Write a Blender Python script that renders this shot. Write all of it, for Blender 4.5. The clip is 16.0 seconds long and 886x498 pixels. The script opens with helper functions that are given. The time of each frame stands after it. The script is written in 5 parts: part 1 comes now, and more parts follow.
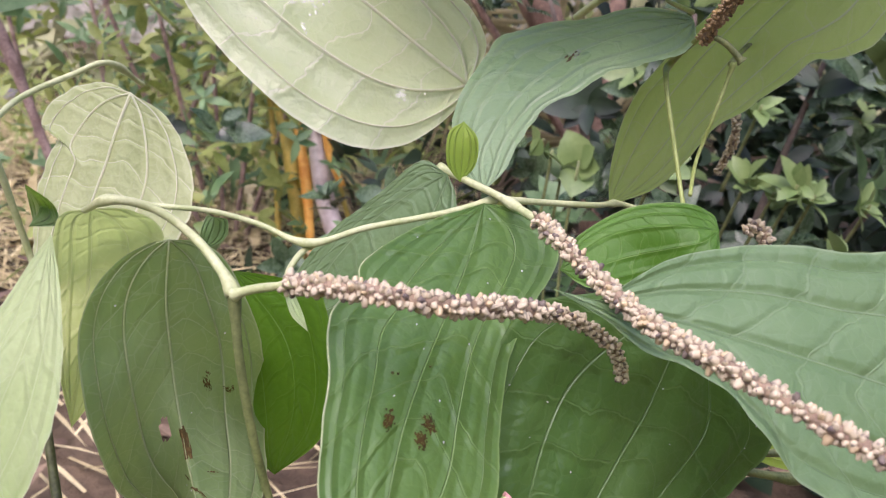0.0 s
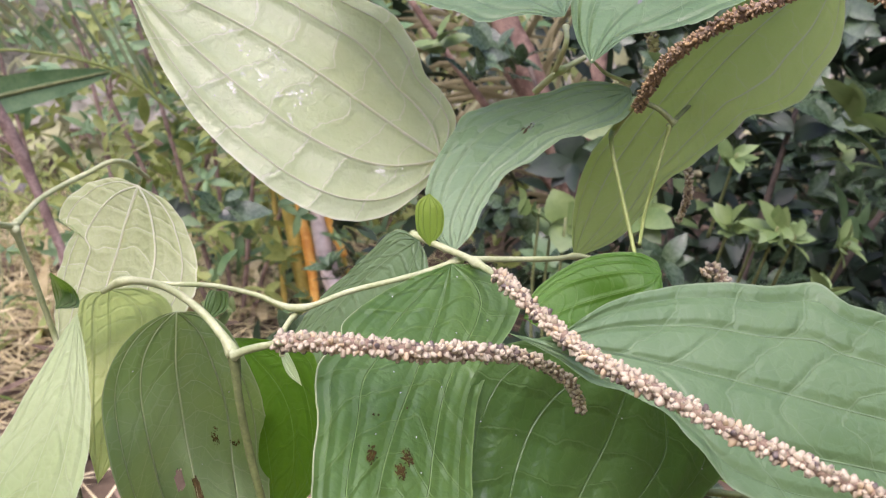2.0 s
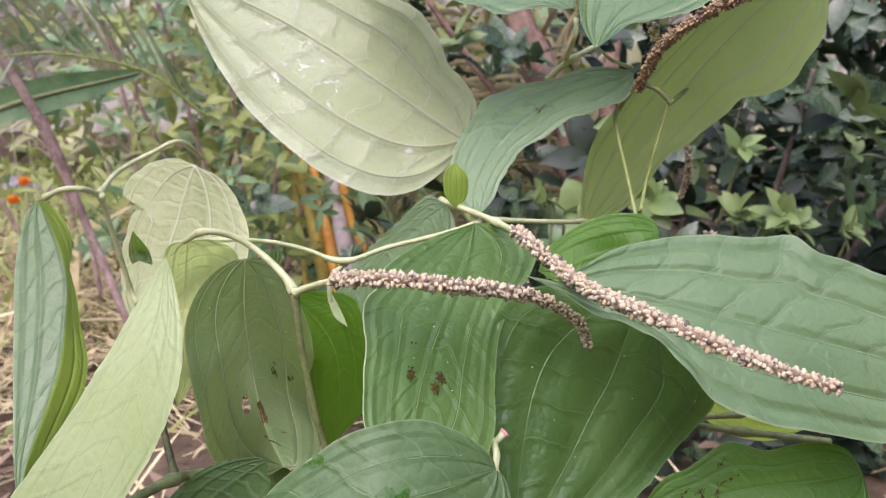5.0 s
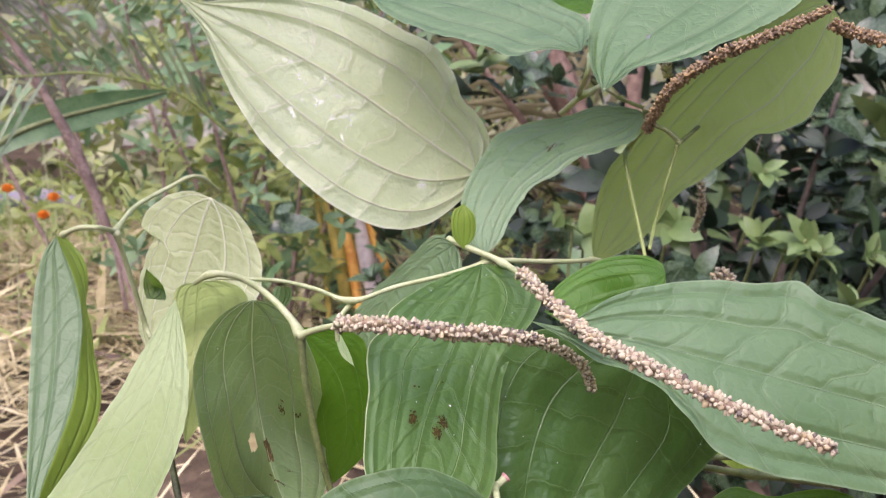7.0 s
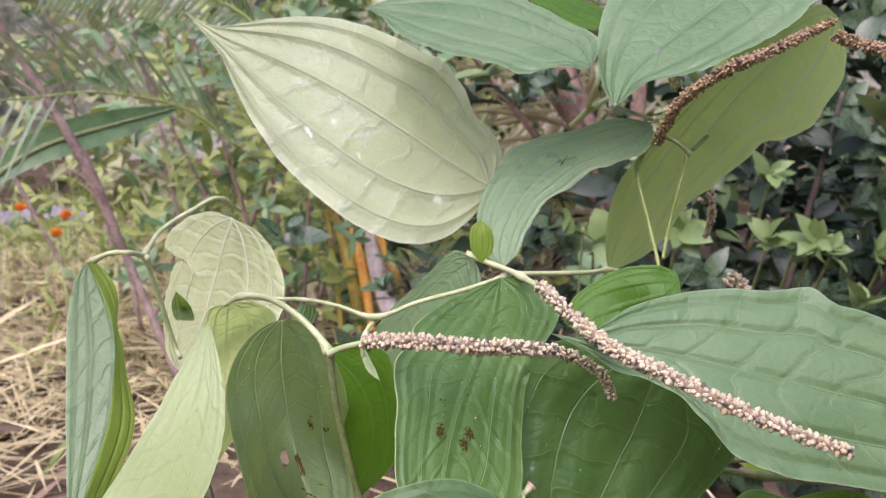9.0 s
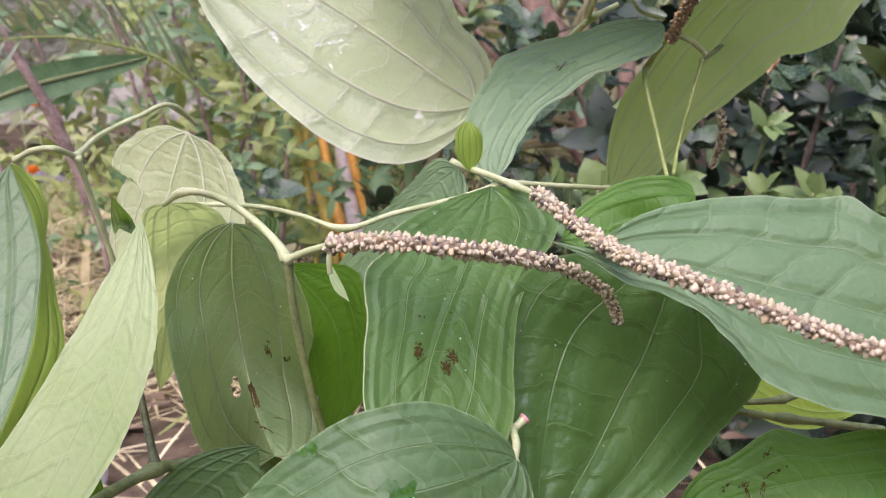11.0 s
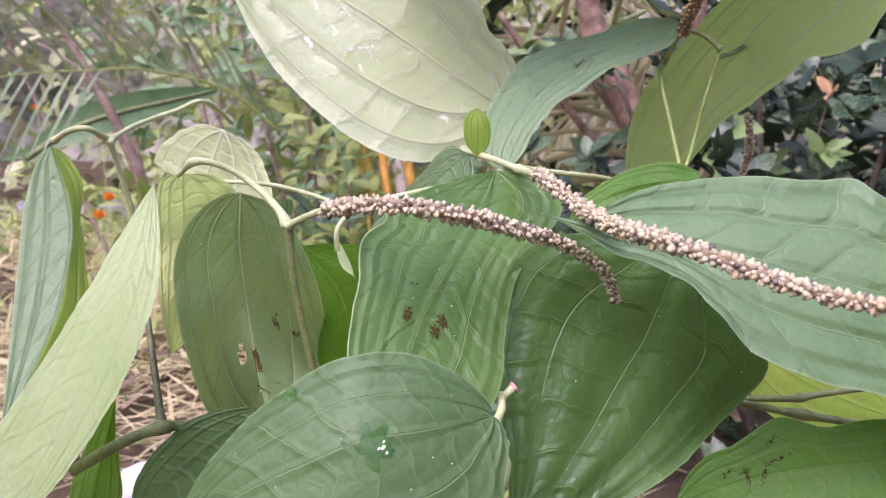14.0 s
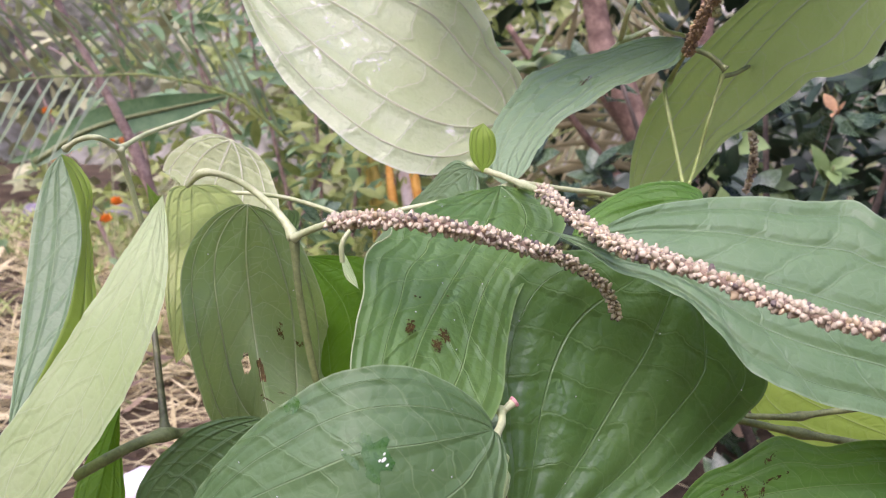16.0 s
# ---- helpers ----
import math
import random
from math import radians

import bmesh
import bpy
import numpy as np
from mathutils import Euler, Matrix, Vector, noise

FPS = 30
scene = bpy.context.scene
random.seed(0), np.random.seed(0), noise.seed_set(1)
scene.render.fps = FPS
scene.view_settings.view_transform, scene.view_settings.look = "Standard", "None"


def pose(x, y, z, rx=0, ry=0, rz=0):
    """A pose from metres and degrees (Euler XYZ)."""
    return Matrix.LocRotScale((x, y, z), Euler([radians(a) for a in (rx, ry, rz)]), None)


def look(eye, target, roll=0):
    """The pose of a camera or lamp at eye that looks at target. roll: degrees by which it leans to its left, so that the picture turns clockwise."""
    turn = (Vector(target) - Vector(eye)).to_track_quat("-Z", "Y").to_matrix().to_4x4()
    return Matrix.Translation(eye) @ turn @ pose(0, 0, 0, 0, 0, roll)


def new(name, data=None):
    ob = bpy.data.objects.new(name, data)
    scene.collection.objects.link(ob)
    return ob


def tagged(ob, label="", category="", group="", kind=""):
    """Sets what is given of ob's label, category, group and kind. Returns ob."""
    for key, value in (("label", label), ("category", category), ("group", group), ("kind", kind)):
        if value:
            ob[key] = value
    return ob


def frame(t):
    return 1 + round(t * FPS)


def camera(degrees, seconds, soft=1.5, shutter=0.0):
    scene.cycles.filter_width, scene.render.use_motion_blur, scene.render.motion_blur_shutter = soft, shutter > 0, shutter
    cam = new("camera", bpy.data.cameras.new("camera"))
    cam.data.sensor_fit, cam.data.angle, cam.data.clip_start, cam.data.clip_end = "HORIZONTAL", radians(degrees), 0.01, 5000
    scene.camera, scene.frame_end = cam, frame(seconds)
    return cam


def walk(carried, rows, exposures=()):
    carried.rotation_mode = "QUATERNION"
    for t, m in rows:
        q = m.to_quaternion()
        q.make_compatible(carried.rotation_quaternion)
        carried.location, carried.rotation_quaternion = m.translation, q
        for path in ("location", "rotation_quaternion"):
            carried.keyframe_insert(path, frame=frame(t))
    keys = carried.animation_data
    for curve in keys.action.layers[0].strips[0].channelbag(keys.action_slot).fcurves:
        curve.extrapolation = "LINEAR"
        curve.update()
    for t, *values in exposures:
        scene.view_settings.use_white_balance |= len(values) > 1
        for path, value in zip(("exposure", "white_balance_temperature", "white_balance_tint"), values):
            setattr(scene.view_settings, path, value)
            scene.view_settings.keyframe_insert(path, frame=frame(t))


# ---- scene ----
cam = camera(57.00, 16.0, soft=1.1)
cam.data.dof.use_dof = True
cam.data.dof.focus_distance = 0.28
cam.data.dof.aperture_fstop = 27.0
ROWS = [
    (0.0, -0.0030, -0.0088, 0.6216, 73.72, -5.47, 1.01),
    (0.5, 0.0008, -0.0056, 0.6420, 75.15, -4.12, -0.56),
    (1.0, 0.0059, -0.0253, 0.6388, 77.18, -2.51, 0.24),
    (1.5, 0.0087, -0.0307, 0.6333, 77.13, -1.36, 0.39),
    (2.0, 0.0097, -0.0445, 0.6299, 78.21, -1.75, 0.63),
    (2.5, 0.0098, -0.0751, 0.6392, 78.34, -1.32, 1.79),
    (3.0, 0.0056, -0.0815, 0.6390, 78.35, -1.54, 1.88),
    (3.5, 0.0012, -0.0796, 0.6370, 77.74, -2.33, 1.08),
    (4.0, 0.0066, -0.0824, 0.6314, 77.55, -0.89, 0.59),
    (4.2, 0.0066, -0.0869, 0.6225, 78.07, -1.02, 1.09),
    (6.3, 0.0102, -0.0964, 0.6247, 78.51, -1.26, 2.34),
    (6.5, 0.0132, -0.0943, 0.6275, 78.89, -1.46, 3.38),
    (7.0, 0.0143, -0.0955, 0.6350, 79.19, -1.41, 3.52),
    (7.5, 0.0124, -0.0998, 0.6379, 79.21, -0.16, 4.27),
    (8.0, 0.0118, -0.1012, 0.6412, 79.34, -0.04, 3.65),
    (8.2, 0.0110, -0.1003, 0.6411, 79.25, 0.05, 3.98),
    (10.3, 0.0053, -0.1148, 0.6421, 80.18, 0.40, 3.29),
    (10.5, 0.0014, -0.1093, 0.6321, 79.22, -0.02, 4.16),
    (11.0, 0.0071, -0.0620, 0.6059, 77.70, -0.75, 2.64),
    (11.5, 0.0156, -0.0410, 0.5899, 77.24, -1.41, 3.26),
    (12.0, 0.0272, -0.0243, 0.5797, 77.40, 0.02, 5.11),
    (12.5, 0.0275, -0.0104, 0.5746, 77.06, -2.45, 6.76),
    (13.0, 0.0345, -0.0218, 0.5737, 77.08, -1.55, 6.72),
    (13.5, 0.0374, -0.0467, 0.5777, 78.76, -1.53, 5.88),
    (14.0, 0.0330, -0.0723, 0.5843, 80.58, -0.99, 7.55),
    (14.5, 0.0348, -0.0673, 0.5841, 80.53, -1.34, 7.84),
    (15.0, 0.0352, -0.0646, 0.5838, 80.98, -1.33, 7.23),
    (15.5, 0.0348, -0.0703, 0.5887, 81.47, -1.48, 7.23),
    (16.0, 0.0337, -0.0753, 0.5867, 81.19, -1.93, 8.04),
]
walk(cam, [(t, pose(x, y, z, rx, ry, rz)) for t, x, y, z, rx, ry, rz in ROWS],
     [(0.0, 0.66, 5780, 34), (11.0, 0.66, 5740, 34), (12.5, 0.80, 5660, 39), (13.5, 0.84, 5640, 40), (14.5, 0.76, 5660, 39), (16.0, 0.72, 5660, 38)])

# ---- world and light ----
world = bpy.data.worlds.new("overcast_sky")
scene.world = world
world.use_nodes = True
wn = world.node_tree
sky = wn.nodes.new("ShaderNodeTexSky")
sky.sky_type = "NISHITA"
sky.sun_disc = False
sky.sun_elevation = radians(57)
sky.sun_rotation = radians(203)
sky.dust_density = 6.0
sky.ozone_density = 0.6
wn.links.new(sky.outputs[0], wn.nodes["Background"].inputs[0])
wn.nodes["Background"].inputs[1].default_value = 0.15
sun_data = bpy.data.lights.new("sun", "SUN")
sun_data.energy = 1.5
sun_data.angle = radians(100)
sun_data.color = (1.0, 0.98, 0.96)
sun = new("sun", sun_data)
sun.matrix_world = look((-0.6, -1.1, 2.9), (0, 0.3, 0.5))


# ---- materials ----
def nodes_of(name):
    m = bpy.data.materials.new(name)
    m.use_nodes = True
    return m, m.node_tree.nodes, m.node_tree.links, m.node_tree.nodes["Principled BSDF"]


def math_node(n, l, op, a, b=None, c=None):
    x = n.new("ShaderNodeMath")
    x.operation = op
    for k, v in enumerate((a, b, c)):
        if v is None:
            continue
        if isinstance(v, (int, float)):
            x.inputs[k].default_value = v
        else:
            l.new(v, x.inputs[k])
    return x.outputs[0]


def ramp(n, l, fac, lo, hi, a, b):
    x = n.new("ShaderNodeMapRange")
    x.interpolation_type = "SMOOTHSTEP"
    l.new(fac, x.inputs[0])
    for k, v in zip((1, 2, 3, 4), (lo, hi, a, b)):
        x.inputs[k].default_value = v
    return x.outputs[0]


def mix_color(n, l, fac, a, b):
    x = n.new("ShaderNodeMix")
    x.data_type = "RGBA"
    if isinstance(fac, (int, float)):
        x.inputs[0].default_value = fac
    else:
        l.new(fac, x.inputs[0])
    for k, v in ((6, a), (7, b)):
        if isinstance(v, tuple):
            x.inputs[k].default_value = (*v, 1)
        else:
            l.new(v, x.inputs[k])
    return x.outputs[2]


def noise_node(n, l, vec, scale, detail=4.0, rough=0.55):
    x = n.new("ShaderNodeTexNoise")
    x.inputs["Scale"].default_value = scale
    x.inputs["Detail"].default_value = detail
    x.inputs["Roughness"].default_value = rough
    if vec is not None:
        l.new(vec, x.inputs["Vector"])
    return x.outputs[0]


def leaf_material(name, deep, light, vein, glow, rough=0.42, through_light=0.3, relief=-1.0, wet=False, gloss=0.4):
    """A vine leaf: veins from base to tip, a ladder of side veins and a fine net between them."""
    m, n, l, bsdf = nodes_of(name)
    uv = n.new("ShaderNodeUVMap")
    uv.uv_map = "UVMap"
    sep = n.new("ShaderNodeSeparateXYZ")
    l.new(uv.outputs[0], sep.inputs[0])
    obj = n.new("ShaderNodeTexCoord").outputs["Object"]
    wob = noise_node(n, l, obj, 160, 2)
    across = math_node(n, l, "ABSOLUTE", math_node(n, l, "SUBTRACT", math_node(n, l, "MULTIPLY", sep.outputs[0], 2.0), 1.0))
    d0 = across
    d1 = math_node(n, l, "ABSOLUTE", math_node(n, l, "SUBTRACT", across, 0.5))
    d2 = math_node(n, l, "ABSOLUTE", math_node(n, l, "SUBTRACT", across, 5 / 6))
    near = math_node(n, l, "MINIMUM", d0, math_node(n, l, "MINIMUM", d1, math_node(n, l, "ADD", d2, 0.006)))
    main = ramp(n, l, near, 0.003, 0.011 if relief < 0 else 0.022, 1.0, 0.0)
    valley = ramp(n, l, near, 0.0, 0.10, 1.0, 0.0)
    phase = n.new("ShaderNodeAttribute")
    phase.attribute_name = "rung"
    w = math_node(n, l, "ADD", phase.outputs["Fac"], math_node(n, l, "MULTIPLY", wob, 0.22))
    rung = math_node(n, l, "SUBTRACT", 0.5, math_node(n, l, "ABSOLUTE", math_node(n, l, "SUBTRACT", math_node(n, l, "FRACT", w), 0.5)))
    side = ramp(n, l, rung, 0.006, 0.030, 1.0, 0.0)
    sidevalley = ramp(n, l, rung, 0.0, 0.20, 1.0, 0.0)
    vor = n.new("ShaderNodeTexVoronoi")
    vor.feature = "DISTANCE_TO_EDGE"
    vor.inputs["Scale"].default_value = 170
    bend = n.new("ShaderNodeVectorMath")
    bend.operation = "MULTIPLY_ADD"
    wobble = n.new("ShaderNodeTexNoise")
    wobble.inputs["Scale"].default_value = 120
    wobble.inputs["Detail"].default_value = 3
    l.new(obj, wobble.inputs["Vector"])
    l.new(wobble.outputs["Color"], bend.inputs[0])
    bend.inputs[1].default_value = (0.0022, 0.0022, 0.0022)
    l.new(obj, bend.inputs[2])
    l.new(bend.outputs[0], vor.inputs["Vector"])
    net = ramp(n, l, vor.outputs["Distance"], 0.008, 0.045, 1.0, 0.0)
    netvalley = ramp(n, l, vor.outputs["Distance"], 0.0, 0.30, 1.0, 0.0)
    tiny = n.new("ShaderNodeTexVoronoi")
    tiny.feature = "DISTANCE_TO_EDGE"
    tiny.inputs["Scale"].default_value = 330
    l.new(bend.outputs[0], tiny.inputs["Vector"])
    tinyvalley = ramp(n, l, tiny.outputs["Distance"], 0.0, 0.3, 1.0, 0.0)
    patch = noise_node(n, l, obj, 22, 3)
    grain = noise_node(n, l, obj, 900, 2)
    col = mix_color(n, l, ramp(n, l, patch, 0.3, 0.7, 0.0, 1.0), deep, light)
    mask = math_node(n, l, "MAXIMUM", math_node(n, l, "MULTIPLY", main, 0.45 if relief < 0 else 0.95),
                     math_node(n, l, "MAXIMUM", math_node(n, l, "MULTIPLY", side, 0.7 if wet else 0.36 if relief > 0 else 0.27), math_node(n, l, "MULTIPLY", net, 0.12 if relief < 0 else 0.16)))
    rim = ramp(n, l, across, 0.972, 0.99, 0.0, 0.6)
    mask = math_node(n, l, "MAXIMUM", mask, rim)
    col = mix_color(n, l, mask, col, vein)
    fleck = ramp(n, l, noise_node(n, l, obj, 260, 2), 0.72, 0.8, 0.0, 0.3)
    col = mix_color(n, l, fleck, col, tuple(0.6 * c for c in deep))
    l.new(col, bsdf.inputs["Base Color"])
    rg = ramp(n, l, patch, 0.25, 0.75, rough - 0.07, rough + 0.1)
    if wet:
        damp = ramp(n, l, noise_node(n, l, obj, 38, 4, 0.65), 0.5, 0.62, 0.0, 1.0)
        rg = math_node(n, l, "SUBTRACT", rg, math_node(n, l, "MULTIPLY", damp, rough - 0.12))
    l.new(rg, bsdf.inputs["Roughness"])
    bsdf.inputs["IOR"].default_value = 1.45
    bsdf.inputs["Specular IOR Level"].default_value = gloss
    bsdf.inputs["Sheen Weight"].default_value = 0.02
    bsdf.inputs["Sheen Roughness"].default_value = 0.6
    bsdf.inputs["Sheen Tint"].default_value = (0.85, 0.95, 0.90, 1)
    h = math_node(n, l, "MULTIPLY", math_node(n, l, "SUBTRACT", math_node(n, l, "MULTIPLY", valley, 1.1), math_node(n, l, "MULTIPLY", main, 0.5 if relief < 0 else -0.8)), 0.5 * relief)
    h = math_node(n, l, "ADD", h, math_node(n, l, "MULTIPLY", math_node(n, l, "ADD", sidevalley, math_node(n, l, "MULTIPLY", side, -0.25)), 0.22 * relief))
    h = math_node(n, l, "ADD", h, math_node(n, l, "MULTIPLY", netvalley, 0.08 * relief))
    h = math_node(n, l, "ADD", h, math_node(n, l, "MULTIPLY", tinyvalley, 0.03 * relief))
    h = math_node(n, l, "ADD", h, math_node(n, l, "MULTIPLY", grain, 0.05))
    h = math_node(n, l, "ADD", h, math_node(n, l, "MULTIPLY", patch, 0.05))
    bump = n.new("ShaderNodeBump")
    bump.inputs["Strength"].default_value = 0.7
    bump.inputs["Distance"].default_value = 0.0020
    l.new(h, bump.inputs["Height"])
    l.new(bump.outputs[0], bsdf.inputs["Normal"])
    tr = n.new("ShaderNodeBsdfTranslucent")
    l.new(mix_color(n, l, math_node(n, l, "MULTIPLY", mask, 0.5 if relief < 0 else 1.0), glow, vein), tr.inputs["Color"])
    l.new(bump.outputs[0], tr.inputs["Normal"])
    mx = n.new("ShaderNodeMixShader")
    mx.inputs[0].default_value = through_light
    l.new(bsdf.outputs[0], mx.inputs[1])
    l.new(tr.outputs[0], mx.inputs[2])
    l.new(mx.outputs[0], n["Material Output"].inputs[0])
    return m


def plain_material(name, a, b, scale, rough=0.6, bump=0.3, size=0.002, vary=0.0, through_light=0.0, fine=6.0, metal=0.0):
    """A mottled surface at two scales; vary: how far pieces differ from one another."""
    m, n, l, bsdf = nodes_of(name)
    obj = n.new("ShaderNodeTexCoord").outputs["Object"]
    big = noise_node(n, l, obj, scale, 4)
    small = noise_node(n, l, obj, scale * fine, 4)
    f = math_node(n, l, "ADD", math_node(n, l, "MULTIPLY", big, 0.65), math_node(n, l, "MULTIPLY", small, 0.35))
    f = ramp(n, l, f, 0.35, 0.65, 0.0, 1.0)
    if vary:
        info = n.new("ShaderNodeObjectInfo").outputs["Random"]
        isl = n.new("ShaderNodeNewGeometry").outputs["Random Per Island"]
        r = math_node(n, l, "FRACT", math_node(n, l, "ADD", info, isl))
        f = math_node(n, l, "ADD", math_node(n, l, "MULTIPLY", f, 1 - vary), math_node(n, l, "MULTIPLY", r, vary))
    col = mix_color(n, l, f, a, b)
    l.new(col, bsdf.inputs["Base Color"])
    l.new(ramp(n, l, small, 0.3, 0.7, rough - 0.08, rough + 0.08), bsdf.inputs["Roughness"])
    bsdf.inputs["Specular IOR Level"].default_value = 0.5 if rough < 0.9 else 0.15
    bp = n.new("ShaderNodeBump")
    bp.inputs["Strength"].default_value = bump
    bp.inputs["Distance"].default_value = size
    l.new(small, bp.inputs["Height"])
    l.new(bp.outputs[0], bsdf.inputs["Normal"])
    if through_light:
        tr = n.new("ShaderNodeBsdfTranslucent")
        l.new(col, tr.inputs["Color"])
        mx = n.new("ShaderNodeMixShader")
        mx.inputs[0].default_value = through_light
        l.new(bsdf.outputs[0], mx.inputs[1])
        l.new(tr.outputs[0], mx.inputs[2])
        l.new(mx.outputs[0], n["Material Output"].inputs[0])
    return m


LEAF_LOOK = {
    "fresh": leaf_material("leaf_fresh_green", (0.050, 0.145, 0.012), (0.080, 0.200, 0.022), (0.26, 0.40, 0.11), (0.24, 0.44, 0.02), 0.40, 0.28, -0.6, gloss=0.35),
    "bloom": leaf_material("leaf_blue_green", (0.115, 0.205, 0.082), (0.160, 0.255, 0.112), (0.34, 0.44, 0.24), (0.30, 0.43, 0.10), 0.36, 0.25, -0.9, gloss=0.55),
    "green": leaf_material("leaf_green", (0.066, 0.152, 0.024), (0.104, 0.212, 0.040), (0.26, 0.38, 0.12), (0.26, 0.46, 0.03), 0.36, 0.27, -1.1, gloss=0.9),
    "mat": leaf_material("leaf_matt_green", (0.072, 0.146, 0.046), (0.102, 0.188, 0.066), (0.29, 0.40, 0.18), (0.28, 0.42, 0.07), 0.38, 0.24, -0.9, gloss=0.5),
    "light": leaf_material("leaf_light_green", (0.120, 0.216, 0.082), (0.164, 0.270, 0.114), (0.29, 0.39, 0.20), (0.30, 0.44, 0.08), 0.34, 0.25, -1.25, gloss=0.6),
    "deep": leaf_material("leaf_dark_green", (0.048, 0.122, 0.020), (0.080, 0.170, 0.034), (0.19, 0.31, 0.11), (0.20, 0.40, 0.03), 0.38, 0.18, -1.2, gloss=0.85),
    "vivid": leaf_material("leaf_vivid_green", (0.050, 0.140, 0.006), (0.075, 0.185, 0.012), (0.20, 0.34, 0.05), (0.26, 0.50, 0.01), 0.42, 0.42, -0.6, gloss=0.35),
    "pale": leaf_material("leaf_pale_underside", (0.52, 0.64, 0.34), (0.61, 0.73, 0.43), (0.86, 0.91, 0.66), (0.84, 0.96, 0.50), 0.22, 0.52, 1.5, True, 0.6),
    "wan": leaf_material("leaf_wan_underside", (0.40, 0.48, 0.22), (0.50, 0.58, 0.30), (0.76, 0.80, 0.52), (0.66, 0.78, 0.30), 0.36, 0.45, 1.2, True),
    "olive": leaf_material("leaf_olive_underside", (0.155, 0.255, 0.092), (0.240, 0.345, 0.155), (0.46, 0.53, 0.30), (0.34, 0.46, 0.10), 0.44, 0.38, 0.8),
    # In these two, light passing through the blade is partly put into the colour.
    "backlit": leaf_material("leaf_backlit_underside", (0.28, 0.40, 0.145), (0.38, 0.50, 0.205), (0.56, 0.66, 0.34), (0.62, 0.82, 0.18), 0.42, 0.58, 0.8),
    "lime": leaf_material("leaf_lime_underside", (0.25, 0.40, 0.05), (0.32, 0.47, 0.07), (0.40, 0.54, 0.13), (0.44, 0.64, 0.07), 0.46, 0.46, 0.5),
    "young": leaf_material("leaf_young_pale", (0.43, 0.57, 0.24), (0.52, 0.65, 0.32), (0.72, 0.81, 0.52), (0.56, 0.74, 0.26), 0.38, 0.40, -0.9),
    "lemon": leaf_material("leaf_yellow_green", (0.48, 0.58, 0.20), (0.57, 0.66, 0.28), (0.78, 0.84, 0.48), (0.66, 0.80, 0.24), 0.42, 0.50, -1.0),
    # Base colour is lightened to stand in for bluish sky sheen.
    "sheen": leaf_material("leaf_green_painted_sheen", (0.175, 0.280, 0.135), (0.228, 0.340, 0.168), (0.34, 0.45, 0.24), (0.28, 0.44, 0.08), 0.32, 0.25, -1.0, gloss=0.75),
}
VEIN_LOOK = {
    "green": plain_material("vein_green", (0.20, 0.32, 0.11), (0.26, 0.38, 0.15), 300, 0.5, 0.1),
    "deep": plain_material("vein_deep_green", (0.10, 0.19, 0.055), (0.15, 0.25, 0.08), 300, 0.5, 0.1),
    "pale": plain_material("vein_pale", (0.78, 0.83, 0.58), (0.86, 0.88, 0.68), 300, 0.5, 0.1, through_light=0.6),
    "olive": plain_material("vein_olive", (0.50, 0.60, 0.30), (0.58, 0.67, 0.37), 300, 0.5, 0.1, through_light=0.5),
}
STEM = plain_material("green_stem", (0.36, 0.42, 0.18), (0.52, 0.56, 0.30), 120, 0.45, 0.3, 0.001)
STEM_GREEN = plain_material("yellow_green_stem", (0.24, 0.31, 0.07), (0.36, 0.43, 0.13), 120, 0.45, 0.3, 0.001)
STEM_DARK = plain_material("dark_olive_stem", (0.05, 0.055, 0.02), (0.14, 0.15, 0.06), 150, 0.5, 0.3, 0.001)
STEM_BROWN = plain_material("olive_stem", (0.12, 0.15, 0.05), (0.24, 0.28, 0.10), 150, 0.5, 0.3, 0.001)


def fruit_material(name, base, tip, dark):
    """Small fruits, browner at the base and paler at the tip, a few of them dark."""
    m, n, l, bsdf = nodes_of(name)
    tipward = n.new("ShaderNodeAttribute")
    tipward.attribute_name = "tipward"
    r = math_node(n, l, "FRACT", math_node(n, l, "ADD", n.new("ShaderNodeObjectInfo").outputs["Random"],
                                           n.new("ShaderNodeNewGeometry").outputs["Random Per Island"]))
    obj = n.new("ShaderNodeTexCoord").outputs["Object"]
    f = math_node(n, l, "ADD", tipward.outputs["Fac"], math_node(n, l, "MULTIPLY", math_node(n, l, "SUBTRACT", r, 0.5), 0.5))
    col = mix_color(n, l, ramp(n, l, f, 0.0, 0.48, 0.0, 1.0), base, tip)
    col = mix_color(n, l, ramp(n, l, r, 0.91, 0.93, 0.0, 0.8), col, dark)
    amber = ramp(n, l, math_node(n, l, "ABSOLUTE", math_node(n, l, "SUBTRACT", r, 0.3)), 0.03, 0.06, 0.3, 0.0)
    col = mix_color(n, l, amber, col, (0.55, 0.36, 0.10))
    scar = math_node(n, l, "MULTIPLY", ramp(n, l, tipward.outputs["Fac"], 0.88, 0.95, 0.0, 1.0), ramp(n, l, r, 0.45, 0.55, 0.0, 0.6))
    col = mix_color(n, l, scar, col, dark)
    l.new(col, bsdf.inputs["Base Color"])
    bsdf.inputs["Roughness"].default_value = 0.55
    bp = n.new("ShaderNodeBump")
    bp.inputs["Strength"].default_value = 0.3
    bp.inputs["Distance"].default_value = 0.0005
    l.new(noise_node(n, l, obj, 3.0, 3), bp.inputs["Height"])
    l.new(bp.outputs[0], bsdf.inputs["Normal"])
    return m


